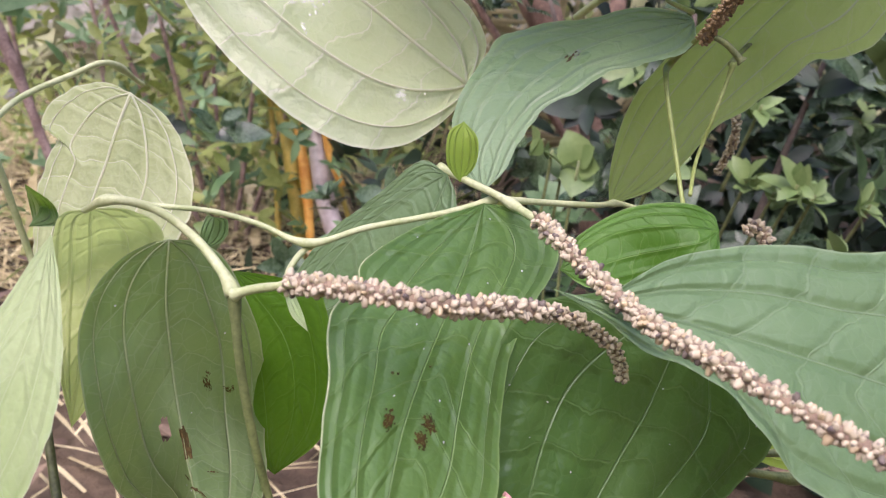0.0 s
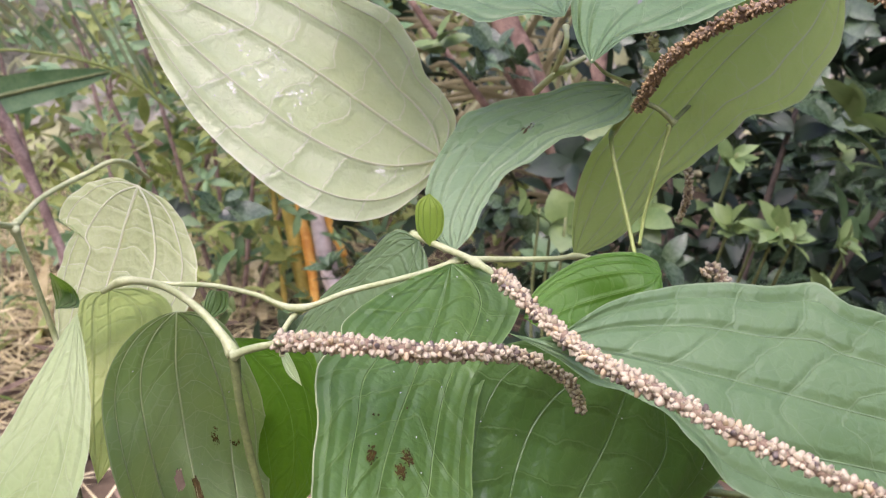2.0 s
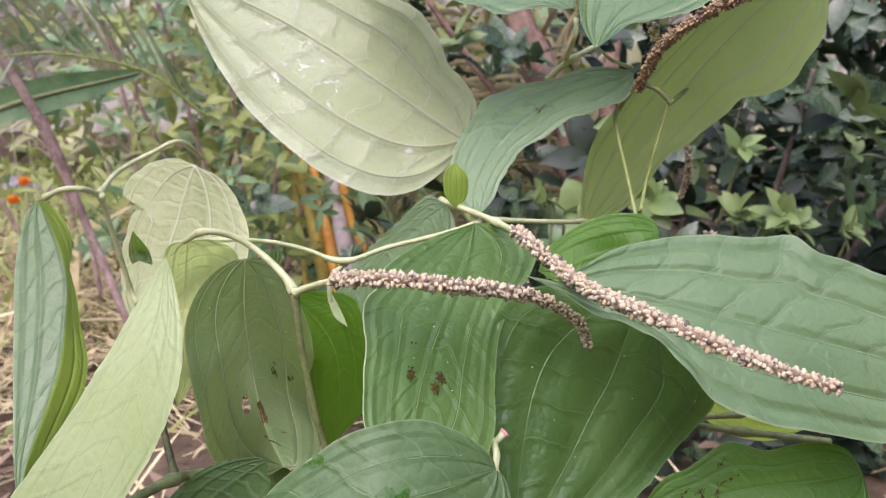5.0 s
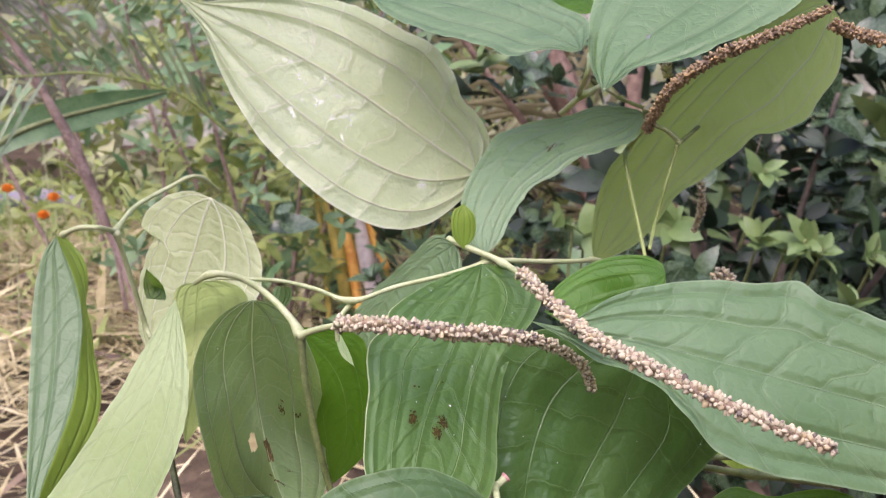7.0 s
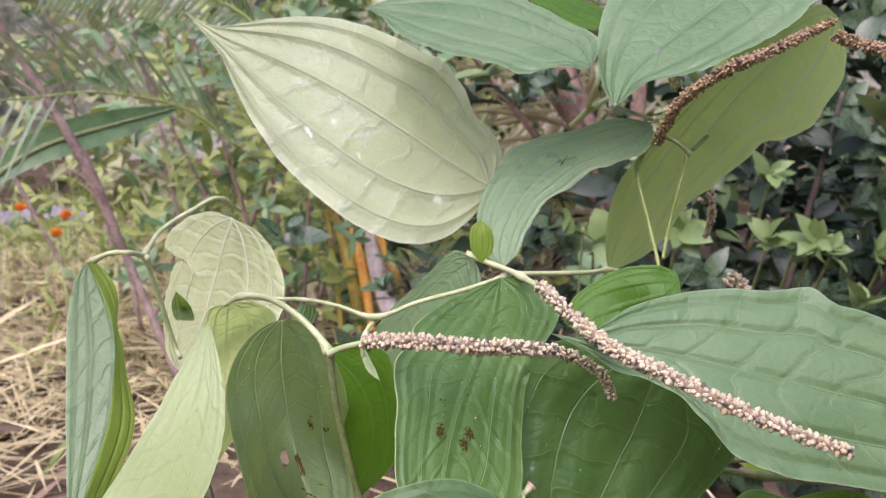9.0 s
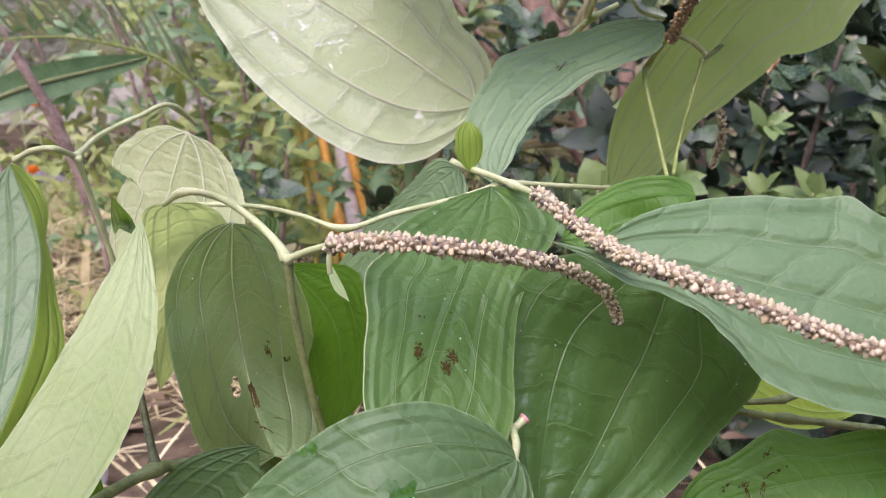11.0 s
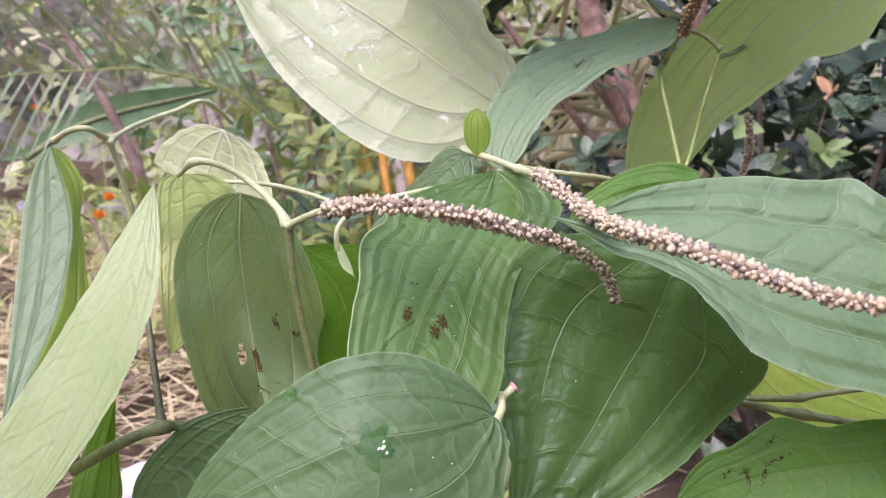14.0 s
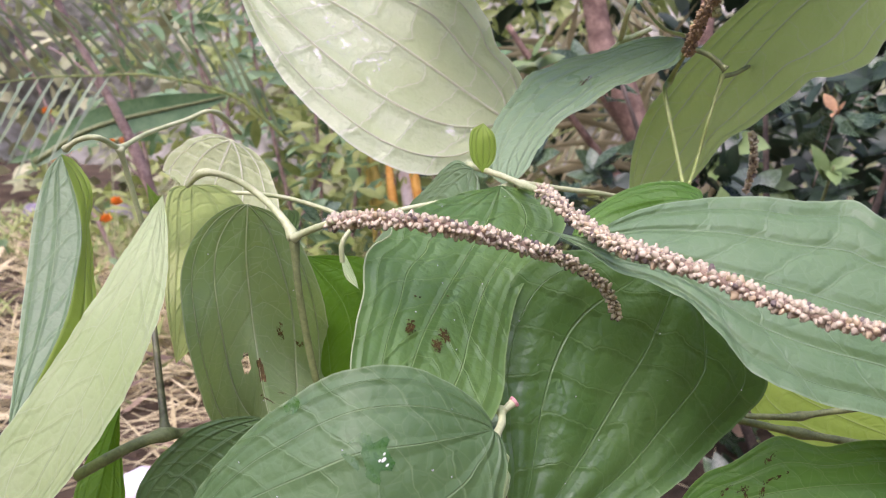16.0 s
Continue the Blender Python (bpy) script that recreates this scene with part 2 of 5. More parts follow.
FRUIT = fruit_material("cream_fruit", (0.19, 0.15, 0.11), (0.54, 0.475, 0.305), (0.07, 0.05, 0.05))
FRUIT_BROWN = fruit_material("brown_fruit", (0.10, 0.065, 0.03), (0.31, 0.22, 0.10), (0.06, 0.04, 0.02))
PINK = plain_material("pink_cut_rim", (0.50, 0.20, 0.20), (0.66, 0.38, 0.34), 900, 0.5, 0.3, 0.0006)
PITH = plain_material("red_pith", (0.30, 0.06, 0.08), (0.42, 0.12, 0.13), 900, 0.6, 0.4, 0.0006)
RACHIS = plain_material("dark_rachis", (0.20, 0.14, 0.09), (0.36, 0.27, 0.16), 400, 0.7, 0.5, 0.001)
SCAR = plain_material("brown_scar", (0.060, 0.042, 0.012), (0.160, 0.110, 0.040), 500, 0.92, 0.4, 0.001)
SPOT = plain_material("brown_blotch", (0.030, 0.024, 0.006), (0.085, 0.060, 0.014), 500, 0.92, 0.4, 0.001)
GREY_SPOT = plain_material("grey_scar", (0.16, 0.17, 0.15), (0.34, 0.35, 0.32), 500, 0.6, 0.3, 0.001)
PALE_SPECK = plain_material("pale_dust", (0.45, 0.47, 0.42), (0.70, 0.70, 0.66), 500, 0.7, 0.2, 0.001)
# Smooth water whose glints are also painted, as an opaque pale colour.
WATER_GLINT = plain_material("water_with_pale_glint", (0.66, 0.72, 0.52), (0.74, 0.78, 0.62), 200, 0.06, 0.3, 0.0006)
WATER = plain_material("wet_film", (0.026, 0.095, 0.003), (0.042, 0.125, 0.006), 120, 0.3, 0.06, 0.0006)


# ---- shape helpers ----
def part(name, bm, material, parent, label=""):
    me = bpy.data.meshes.new(name)
    bm.to_mesh(me)
    bm.free()
    return part_mesh(name, me, material, parent, label)


def part_mesh(name, me, material, parent, label="", smooth=True):
    if material is not None and not me.materials:
        me.materials.append(material)
    if smooth:
        me.polygons.foreach_set("use_smooth", [True] * len(me.polygons))
    ob = new(name, me)
    ob.parent = parent
    return tagged(ob, label)


def spline(points, count):
    """Points evenly along a smooth curve through the given ones."""
    p = np.array(points, float)
    p = np.vstack([2 * p[0] - p[1], p, 2 * p[-1] - p[-2]])
    out = []
    for k in range(1, len(p) - 2):
        a, b, c, d = p[k - 1:k + 3]
        for s in np.linspace(0, 1, 24, endpoint=False):
            out.append(0.5 * (2 * b + (c - a) * s + (2 * a - 5 * b + 4 * c - d) * s * s + (3 * b - a - 3 * c + d) * s ** 3))
    out.append(p[-2])
    out = np.array(out)
    run = np.r_[0, np.cumsum(np.linalg.norm(np.diff(out, axis=0), axis=1))]
    at = np.linspace(0, run[-1], count)
    return np.stack([np.interp(at, run, out[:, k]) for k in range(3)], 1)


def tube_mesh(name, path, radii, sides=10):
    """A round tube along a path, closed at both ends."""
    path = np.array(path)
    n = len(path)
    tan = np.gradient(path, axis=0)
    tan /= np.linalg.norm(tan, axis=1)[:, None] + 1e-12
    side = np.cross(tan[0], (0.3, 0.2, 0.93))
    verts, faces = [], []
    for k in range(n):
        side = side - tan[k] * (side @ tan[k])
        side /= np.linalg.norm(side) + 1e-12
        up = np.cross(tan[k], side)
        for s in range(sides):
            a = 2 * math.pi * s / sides
            verts.append(path[k] + radii[k] * (math.cos(a) * side + math.sin(a) * up))
    for k in range(n - 1):
        for s in range(sides):
            t = (s + 1) % sides
            faces.append((k * sides + s, k * sides + t, (k + 1) * sides + t, (k + 1) * sides + s))
    faces.append(tuple(range(sides))[::-1])
    faces.append(tuple((n - 1) * sides + s for s in range(sides)))
    me = bpy.data.meshes.new(name)
    me.from_pydata([tuple(v) for v in verts], [], faces)
    return me


def stem(parent, points, r0, r1, material=STEM, name="stem", label="", knots=(), count=48, sides=10):
    """A tapered, slightly uneven stem; knots: how far along the swollen nodes sit."""
    path = spline(points, count)
    rad = []
    for k in range(count):
        s = k / (count - 1)
        r = 0.84 * (r0 + (r1 - r0) * s)
        r *= 1 + 0.06 * noise.noise(Vector(path[k]) * 300)
        for c in knots:
            r *= 1 + 0.55 * math.exp(-((s - c) * (count / 3.0)) ** 2)
        rad.append(r)
    return part_mesh(name, tube_mesh(name, path, rad, sides), material, parent, label)


# ---- the vine ----
vine = tagged(new("pepper_vine"), "climbing pepper vine with green heart-shaped leaves and flower spikes", "plant")

ACROSS, ALONG = 24, 104
LATERAL = (0.5, 5 / 6)
RUNGS = 9.5


def leaf_surface(mid, left, right):
    """Rows of places from base to tip, each from the left margin over the midrib to the right margin."""
    c = spline(mid, ALONG + 1)
    lo = spline([mid[0]] + left + [mid[-1]], ALONG + 1)
    ro = spline([mid[0]] + right + [mid[-1]], ALONG + 1)
    g = np.zeros((ALONG + 1, 2 * ACROSS + 1, 3))
    for k in range(2 * ACROSS + 1):
        u = (k - ACROSS) / ACROSS
        e = lo if u < 0 else ro
        g[:, k] = c + abs(u) * (e - c)
    dv = np.gradient(g, axis=0)
    du = np.gradient(g, axis=1)
    nor = np.cross(du, dv)
    nor /= np.linalg.norm(nor, axis=2)[:, :, None] + 1e-12
    if nor[:, :, 1].sum() > 0:
        nor = -nor
    return g, nor


def leaf(label, kind, mid, left, right, puffed=0.008, holes=(), other_half=None):
    """A vine leaf with a quilted blade: raised between its veins, a wavy margin and veins proud on the underside."""
    g, nor = leaf_surface(mid, left, right)
    width = np.linalg.norm(g[:, -1] - g[:, 0], axis=1)
    size = width.max()
    under = kind in ("pale", "wan", "olive", "backlit")
    seed = len(vine.children) * 3.7
    u = np.abs(np.linspace(-1, 1, 2 * ACROSS + 1))[None, :]
    v = np.linspace(0, 1, ALONG + 1)[:, None]
    between = np.minimum(u, np.minimum(np.abs(u - LATERAL[0]), np.abs(u - LATERAL[1]) + 0.05))
    puff = np.clip(between / 0.2, 0, 1) ** 0.8
    fade = np.clip(v * 5, 0, 1) * np.clip((1 - v) * 4, 0, 1)
    warp = np.array([[noise.noise(Vector((a * 0.055 + seed, b * 0.11, 2 * seed))) + 0.12 * noise.noise(Vector((a * 0.2, b * 0.3, seed))) for b in range(2 * ACROSS + 1)] for a in range(ALONG + 1)])
    phase = RUNGS * v ** 0.9 - 1.5 * u + 0.36 * warp + np.where(np.arange(2 * ACROSS + 1) < ACROSS, 0.0, 0.4)[None, :] * np.clip(u * 6, 0, 1)
    if size < 0.016:
        phase = np.full_like(phase, 0.5)
    rung = np.abs((phase % 1.0) - 0.5) * 2
    lift = size * puffed * fade * (puff + 0.30 * np.clip((1 - rung) * 2.0, 0, 1) ** 0.8 * np.clip(between / 0.08, 0, 1))
    if under:
        lift = -lift
    wave = np.zeros_like(lift)
    edge = np.zeros_like(lift)
    for a in range(lift.shape[0]):
        for b in range(lift.shape[1]):
            wave[a, b] = noise.noise(Vector((a * 0.08 + seed, b * 0.066, seed)))
        for b in (0, lift.shape[1] - 1):
            edge[a, b] = noise.noise(Vector((a * 0.17, b + seed, 3 * seed))) + 0.5 * noise.noise(Vector((a * 0.45, b, seed)))
    edge = np.where(np.arange(lift.shape[1])[None, :] < ACROSS, edge[:, :1], edge[:, -1:]) * np.clip((u - 0.6) / 0.4, 0, 1) ** 2
    lift = lift + size * (0.016 * wave * (0.3 + u ** 2) + 0.014 * edge) * fade
    g = g + nor * lift[:, :, None]
    cols = 2 * ACROSS + 1
    verts = g.reshape(-1, 3)
    faces = [(a * cols + b, a * cols + b + 1, (a + 1) * cols + b + 1, (a + 1) * cols + b)
             for a in range(ALONG) for b in range(cols - 1)
             if not any(((a + 0.5) / ALONG - t) ** 2 / rt ** 2 + ((b + 0.5) / ACROSS - 1 - s) ** 2 / rs ** 2 < 1 for s, t, rs, rt in holes)]
    me = bpy.data.meshes.new("leaf")
    me.from_pydata([tuple(p) for p in verts], [], faces)
    uv = me.uv_layers.new(name="UVMap")
    loops = np.empty(len(me.loops), int)
    me.loops.foreach_get("vertex_index", loops)
    uv.data.foreach_set("uv", np.stack([(loops % cols) / (cols - 1), (loops // cols) / ALONG], 1).ravel().astype(np.float32))
    me.attributes.new("rung", "FLOAT", "POINT").data.foreach_set("value", phase.ravel().astype(np.float32))
    ob = part_mesh("leaf", me, LEAF_LOOK[kind], vine, label)
    if other_half:
        me.materials.append(LEAF_LOOK[other_half])
        me.polygons.foreach_set("material_index", [int(k % (cols - 1) >= ACROSS) for k in range(len(me.polygons))])
    if size < 0.016 or kind == "backlit":
        return ob, g, nor
    vein = VEIN_LOOK["pale" if kind in ("pale", "young", "lemon", "wan") else "olive" if kind == "olive" else "deep" if kind in ("deep", "green", "vivid", "fresh") else "green"]
    one, two = round(LATERAL[0] * ACROSS), round(LATERAL[1] * ACROSS)
    for off, r, nm in ((0, 0.0085, "midrib"), (-one, 0.006, "lateral_vein"), (one, 0.006, "lateral_vein"), (-two, 0.004, "lateral_vein"), (two, 0.004, "lateral_vein")):
        rows = list(range(0, ALONG - 3, 2))
        path = g[rows, ACROSS + off] + nor[rows, ACROSS + off] * size * (0.0006 if under else -0.0026)
        thick = {"pale": 0.9, "wan": 0.9, "olive": 0.5}.get(kind, 0.08)
        rad = [size * r * (1.05 - 0.85 * k / (len(rows) - 1)) * thick for k in range(len(rows))]
        part_mesh(nm, tube_mesh(nm, path, rad, 6), vein, ob)
    return ob, g, nor


def blotch(thing, s, t, r, material, name="brown_spot", stretch=1.6, turn=0.0, pieces_n=7, rough_edge=1.1):
    """An irregular thin patch lying on a leaf, s across (-1 to 1) and t along."""
    ob, g, nor = thing
    a, b = int(t * ALONG), int(round((s + 1) * ACROSS))
    p, n = Vector(g[a, b]), Vector(nor[a, b])
    x = Vector(g[min(a + 1, ALONG), b] - g[a, b]).normalized()
    y = n.cross(x)
    x, y = x * math.cos(turn) + y * math.sin(turn), y * math.cos(turn) - x * math.sin(turn)
    bm = bmesh.new()
    rng = random.Random(int(s * 900) + int(t * 7000))
    pieces = [(0.0, 0.0, 0.75)] if pieces_n == 1 else [(rng.gauss(0, 0.6), rng.gauss(0, 0.6), rng.uniform(0.10, 0.34) * (12 / max(pieces_n, 12)) ** 0.5) for _ in range(pieces_n)]
    for px, py, k0 in pieces:
        o = p + x * r * stretch * px + y * r * py
        top = bm.verts.new(o + n * (0.0006 + 0.0002 * k0))
        ring = []
        for k in range(16):
            q = 2 * math.pi * k / 16
            rr = r * k0 * (1.0 + rough_edge * noise.noise(Vector((math.cos(q) * 2.2 + px * 9, math.sin(q) * 2.2 + py * 9, s * 9 + t * 5))))
            ring.append(bm.verts.new(o + x * rr * (1 + 0.4 * (stretch - 1)) * math.cos(q) + y * rr * math.sin(q) + n * 0.0003))
        for k in range(16):
            bm.faces.new((top, ring[k], ring[(k + 1) % 16]))
    return part(name, bm, material, ob)


def on_leaf(thing, s, t, lift):
    """A place on a leaf's face, s across (-1 to 1) and t along (0 to 1)."""
    _, g, nor = thing
    a, b = min(max(t, 0.0), 0.999) * ALONG, min(max(s + 1, 0.0), 1.999) * ACROSS
    i, j = int(a), int(b)
    a, b = a - i, b - j
    w = ((i, j, (1 - a) * (1 - b)), (i + 1, j, a * (1 - b)), (i, j + 1, (1 - a) * b), (i + 1, j + 1, a * b))
    return Vector(sum(g[p, q] * k for p, q, k in w)) + Vector(nor[i, j]) * lift


def stain(thing, s, t, along, across, material, name="brown_spot", turn=0.0, cover=0.5, grain=3.0, lift=0.00035, cells=26):
    """A flat ragged mark that follows the leaf's face; cover: how much of its oval is filled."""
    ob, g, nor = thing
    a, b = min(int(t * ALONG), ALONG - 1), min(int((s + 1) * ACROSS), 2 * ACROSS - 1)
    dt = 1 / (np.linalg.norm(g[a + 1, b] - g[a, b]) * ALONG)
    ds = 1 / (np.linalg.norm(g[a, b + 1] - g[a, b]) * ACROSS)
    bm = bmesh.new()
    grid = {}

    def corner(p, q):
        if (p, q) not in grid:
            x, y = (2 * p / cells - 1) * along, (2 * q / cells - 1) * across
            jog = noise.noise(Vector((p * 0.9, q * 0.9, s * 7))) * 0.5 * across / cells
            x, y = x * math.cos(turn) - y * math.sin(turn) + jog, x * math.sin(turn) + y * math.cos(turn) + jog
            grid[p, q] = bm.verts.new(on_leaf(thing, s + y * ds, t + x * dt, lift))
        return grid[p, q]

    for p in range(cells):
        for q in range(cells):
            x, y = 2 * (p + 0.5) / cells - 1, 2 * (q + 0.5) / cells - 1
            n = noise.noise(Vector((x * grain + s * 31, y * grain * min(1.0, across / along * 3) + t * 17, 1.5)))
            if n * 1.3 + cover * 1.6 - (x * x + y * y) ** 0.75 > 0:
                bm.faces.new((corner(p, q), corner(p + 1, q), corner(p + 1, q + 1), corner(p, q + 1)))
    return part(name, bm, material, ob)


def rolled_margin(thing, side, t0, t1, r, material):
    """A thin pale rim where the leaf's edge curls over."""
    ob, g, nor = thing
    col = 0 if side < 0 else 2 * ACROSS
    path = g[int(t0 * ALONG):int(t1 * ALONG), col] + nor[int(t0 * ALONG):int(t1 * ALONG), col] * r * 0.3
    n = len(path)
    part_mesh("rolled_margin", tube_mesh("rolled_margin", path, [r * (0.35 + 0.65 * math.sin(math.pi * k / (n - 1))) for k in range(n)], 6), material, ob)


def water_drop(thing, s, t, r, stretch, turn):
    """A flattened drop lying on a leaf, its white glint put in as pale colour."""
    ob, g, nor = thing
    a, b = int(t * ALONG), int(round((s + 1) * ACROSS))
    p, n = Vector(g[a, b]), Vector(nor[a, b])
    x = Vector(g[min(a + 1, ALONG), b] - g[a, b]).normalized()
    y = n.cross(x)
    x, y = x * math.cos(turn) + y * math.sin(turn), y * math.cos(turn) - x * math.sin(turn)
    bm = bmesh.new()
    rings = []
    for w, h in ((1.0, 0.02), (0.8, 0.14), (0.4, 0.22)):
        rings.append([bm.verts.new(p + (x * stretch * math.cos(q) + y * math.sin(q)) * r * w * (1 + 0.15 * math.sin(2 * q + turn)) + n * (r * h + 0.0003))
                      for q in (math.tau * k / 10 for k in range(10))])
    for lo, hi in zip(rings, rings[1:]):
        for k in range(10):
            bm.faces.new((lo[k], lo[(k + 1) % 10], hi[(k + 1) % 10], hi[k]))
    bm.faces.new(rings[-1])
    return part("water_drop", bm, WATER_GLINT, ob)


pale_leaf = leaf('large pale green vine leaf, wet shiny underside', 'pale',
     [(0.0047, 0.3904, 0.5887), (-0.0184, 0.3913, 0.6034), (-0.0465, 0.3933, 0.6219), (-0.0746, 0.3952, 0.6394), (-0.1028, 0.3968, 0.6551), (-0.1309, 0.3973, 0.6681), (-0.1554, 0.3974, 0.6780), (-0.1698, 0.3989, 0.6858), (-0.1823, 0.4012, 0.6943)],
     [(0.0020, 0.3840, 0.5800), (-0.0075, 0.3740, 0.5699), (-0.0207, 0.3639, 0.5622), (-0.0370, 0.3561, 0.5597), (-0.0532, 0.3526, 0.5630), (-0.0696, 0.3524, 0.5706), (-0.0829, 0.3536, 0.5785), (-0.1001, 0.3579, 0.5923), (-0.1177, 0.3638, 0.6085), (-0.1327, 0.3716, 0.6265), (-0.1468, 0.3819, 0.6484), (-0.1574, 0.3909, 0.6674), (-0.1683, 0.3957, 0.6797)],
     [(0.0096, 0.3968, 0.5962), (0.0128, 0.4053, 0.6087), (0.0060, 0.4111, 0.6227), (-0.0048, 0.4139, 0.6341), (-0.0115, 0.4203, 0.6496), (-0.0233, 0.4245, 0.6641), (-0.0415, 0.4239, 0.6732), (-0.0597, 0.4235, 0.6822), (-0.0777, 0.4221, 0.6887), (-0.0990, 0.4192, 0.6936), (-0.1264, 0.4116, 0.6919), (-0.1465, 0.4050, 0.6881), (-0.1637, 0.4001, 0.6858)], puffed=0.012)
mid_leaf = leaf('glossy dark green vine leaf with a brown bite mark', 'sheen',
     [(0.0884, 0.3207, 0.6271), (0.0734, 0.3270, 0.6222), (0.0563, 0.3323, 0.6154), (0.0392, 0.3326, 0.6050), (0.0243, 0.3266, 0.5915), (0.0150, 0.3145, 0.5772), (0.0113, 0.3029, 0.5671), (0.0126, 0.2884, 0.5590)],
     [(0.0864, 0.3262, 0.6293), (0.0763, 0.3378, 0.6308), (0.0652, 0.3455, 0.6295), (0.0502, 0.3492, 0.6232), (0.0350, 0.3570, 0.6198), (0.0174, 0.3627, 0.6134), (0.0109, 0.3555, 0.6038), (0.0044, 0.3471, 0.5933), (-0.0002, 0.3358, 0.5819), (-0.0000, 0.3193, 0.5703), (0.0037, 0.3049, 0.5631)],
     [(0.0872, 0.3104, 0.6203), (0.0808, 0.3051, 0.6135), (0.0696, 0.3090, 0.6089), (0.0589, 0.3145, 0.6056), (0.0472, 0.3125, 0.5969), (0.0356, 0.3133, 0.5900), (0.0295, 0.3080, 0.5827), (0.0239, 0.2995, 0.5736), (0.0191, 0.2911, 0.5652)], puffed=0.005)
topA_leaf = leaf('mid green vine leaf seen from its upper side', 'bloom',
     [(0.0533, 0.2901, 0.6556), (0.0325, 0.3286, 0.6685), (0.0089, 0.3543, 0.6779), (-0.0171, 0.3722, 0.6850), (-0.0446, 0.3849, 0.6907), (-0.0694, 0.3924, 0.6947)],
     [(0.0494, 0.2914, 0.6551), (0.0366, 0.3011, 0.6564), (0.0198, 0.3009, 0.6529), (0.0028, 0.3211, 0.6597), (-0.0092, 0.3292, 0.6622), (-0.0283, 0.3431, 0.6675), (-0.0449, 0.3594, 0.6755), (-0.0576, 0.3799, 0.6871)],
     [(0.0583, 0.3073, 0.6641), (0.0585, 0.3248, 0.6722), (0.0459, 0.3491, 0.6816), (0.0317, 0.3724, 0.6917), (0.0159, 0.3912, 0.7004), (-0.0012, 0.4031, 0.7056), (-0.0257, 0.4088, 0.7070), (-0.0531, 0.4014, 0.7008)], puffed=0.008)
topB_leaf = leaf('broad mid green vine leaf with a curled edge', 'light',
     [(0.1814, 0.3544, 0.7188), (0.1539, 0.3504, 0.7099), (0.1232, 0.3325, 0.6901), (0.0970, 0.3153, 0.6720), (0.0749, 0.2979, 0.6548), (0.0625, 0.2753, 0.6371)],
     [(0.1786, 0.3293, 0.7007), (0.1639, 0.3165, 0.6889), (0.1517, 0.3051, 0.6787), (0.1323, 0.2929, 0.6663), (0.1125, 0.2865, 0.6573), (0.0966, 0.2850, 0.6521), (0.0784, 0.2861, 0.6481), (0.0674, 0.2790, 0.6407)],
     [(0.1684, 0.3804, 0.7356), (0.1367, 0.3914, 0.7383), (0.1065, 0.3841, 0.7266), (0.0823, 0.3709, 0.7110), (0.0711, 0.3566, 0.6971), (0.0633, 0.3408, 0.6831), (0.0590, 0.3176, 0.6647), (0.0587, 0.2947, 0.6486)], puffed=0.003)
topC_leaf = leaf('bright green vine leaf behind another', 'vivid',
     [(0.0656, 0.3585, 0.6804), (0.0503, 0.3811, 0.6891), (0.0354, 0.4098, 0.7032), (0.0258, 0.4345, 0.7175)],
     [(0.0598, 0.3562, 0.6778), (0.0446, 0.3708, 0.6822), (0.0304, 0.3982, 0.6953)],
     [(0.0687, 0.3738, 0.6892), (0.0573, 0.3966, 0.6994), (0.0449, 0.4239, 0.7137)])
under_leaf = leaf('long olive green vine leaf seen from beneath', 'backlit',
     [(0.1966, 0.3781, 0.6870), (0.1736, 0.3747, 0.6713), (0.1451, 0.3697, 0.6445), (0.1179, 0.3634, 0.6110), (0.0971, 0.3571, 0.5775), (0.0839, 0.3518, 0.5585), (0.0722, 0.3464, 0.5457)],
     [(0.1844, 0.3734, 0.6914), (0.1553, 0.3676, 0.6757), (0.1264, 0.3609, 0.6539), (0.1010, 0.3541, 0.6275), (0.0851, 0.3489, 0.6073), (0.0761, 0.3456, 0.5950), (0.0708, 0.3441, 0.5776), (0.0700, 0.3447, 0.5598)],
     [(0.2050, 0.3831, 0.6763), (0.2091, 0.3891, 0.6540), (0.1990, 0.3892, 0.6366), (0.1922, 0.3891, 0.6243), (0.1745, 0.3842, 0.6172), (0.1628, 0.3804, 0.6155), (0.1493, 0.3769, 0.6034), (0.1321, 0.3715, 0.5899), (0.1183, 0.3664, 0.5812), (0.1083, 0.3630, 0.5667), (0.0947, 0.3573, 0.5536)], puffed=0.008)
behind_leaf = leaf('blue-green vine leaf half hidden behind another', 'bloom',
     [(-0.0013, 0.2672, 0.5682), (-0.0138, 0.2746, 0.5585), (-0.0293, 0.2821, 0.5427), (-0.0425, 0.2864, 0.5241), (-0.0513, 0.2866, 0.5033)],
     [(-0.0099, 0.2752, 0.5706), (-0.0196, 0.2802, 0.5613), (-0.0296, 0.2847, 0.5505), (-0.0400, 0.2896, 0.5406), (-0.0496, 0.2928, 0.5279), (-0.0582, 0.2943, 0.5124), (-0.0594, 0.2918, 0.5012)],
     [(0.0025, 0.2617, 0.5615), (0.0029, 0.2559, 0.5446), (-0.0100, 0.2599, 0.5218), (-0.0325, 0.2725, 0.5030)], puffed=0.012)
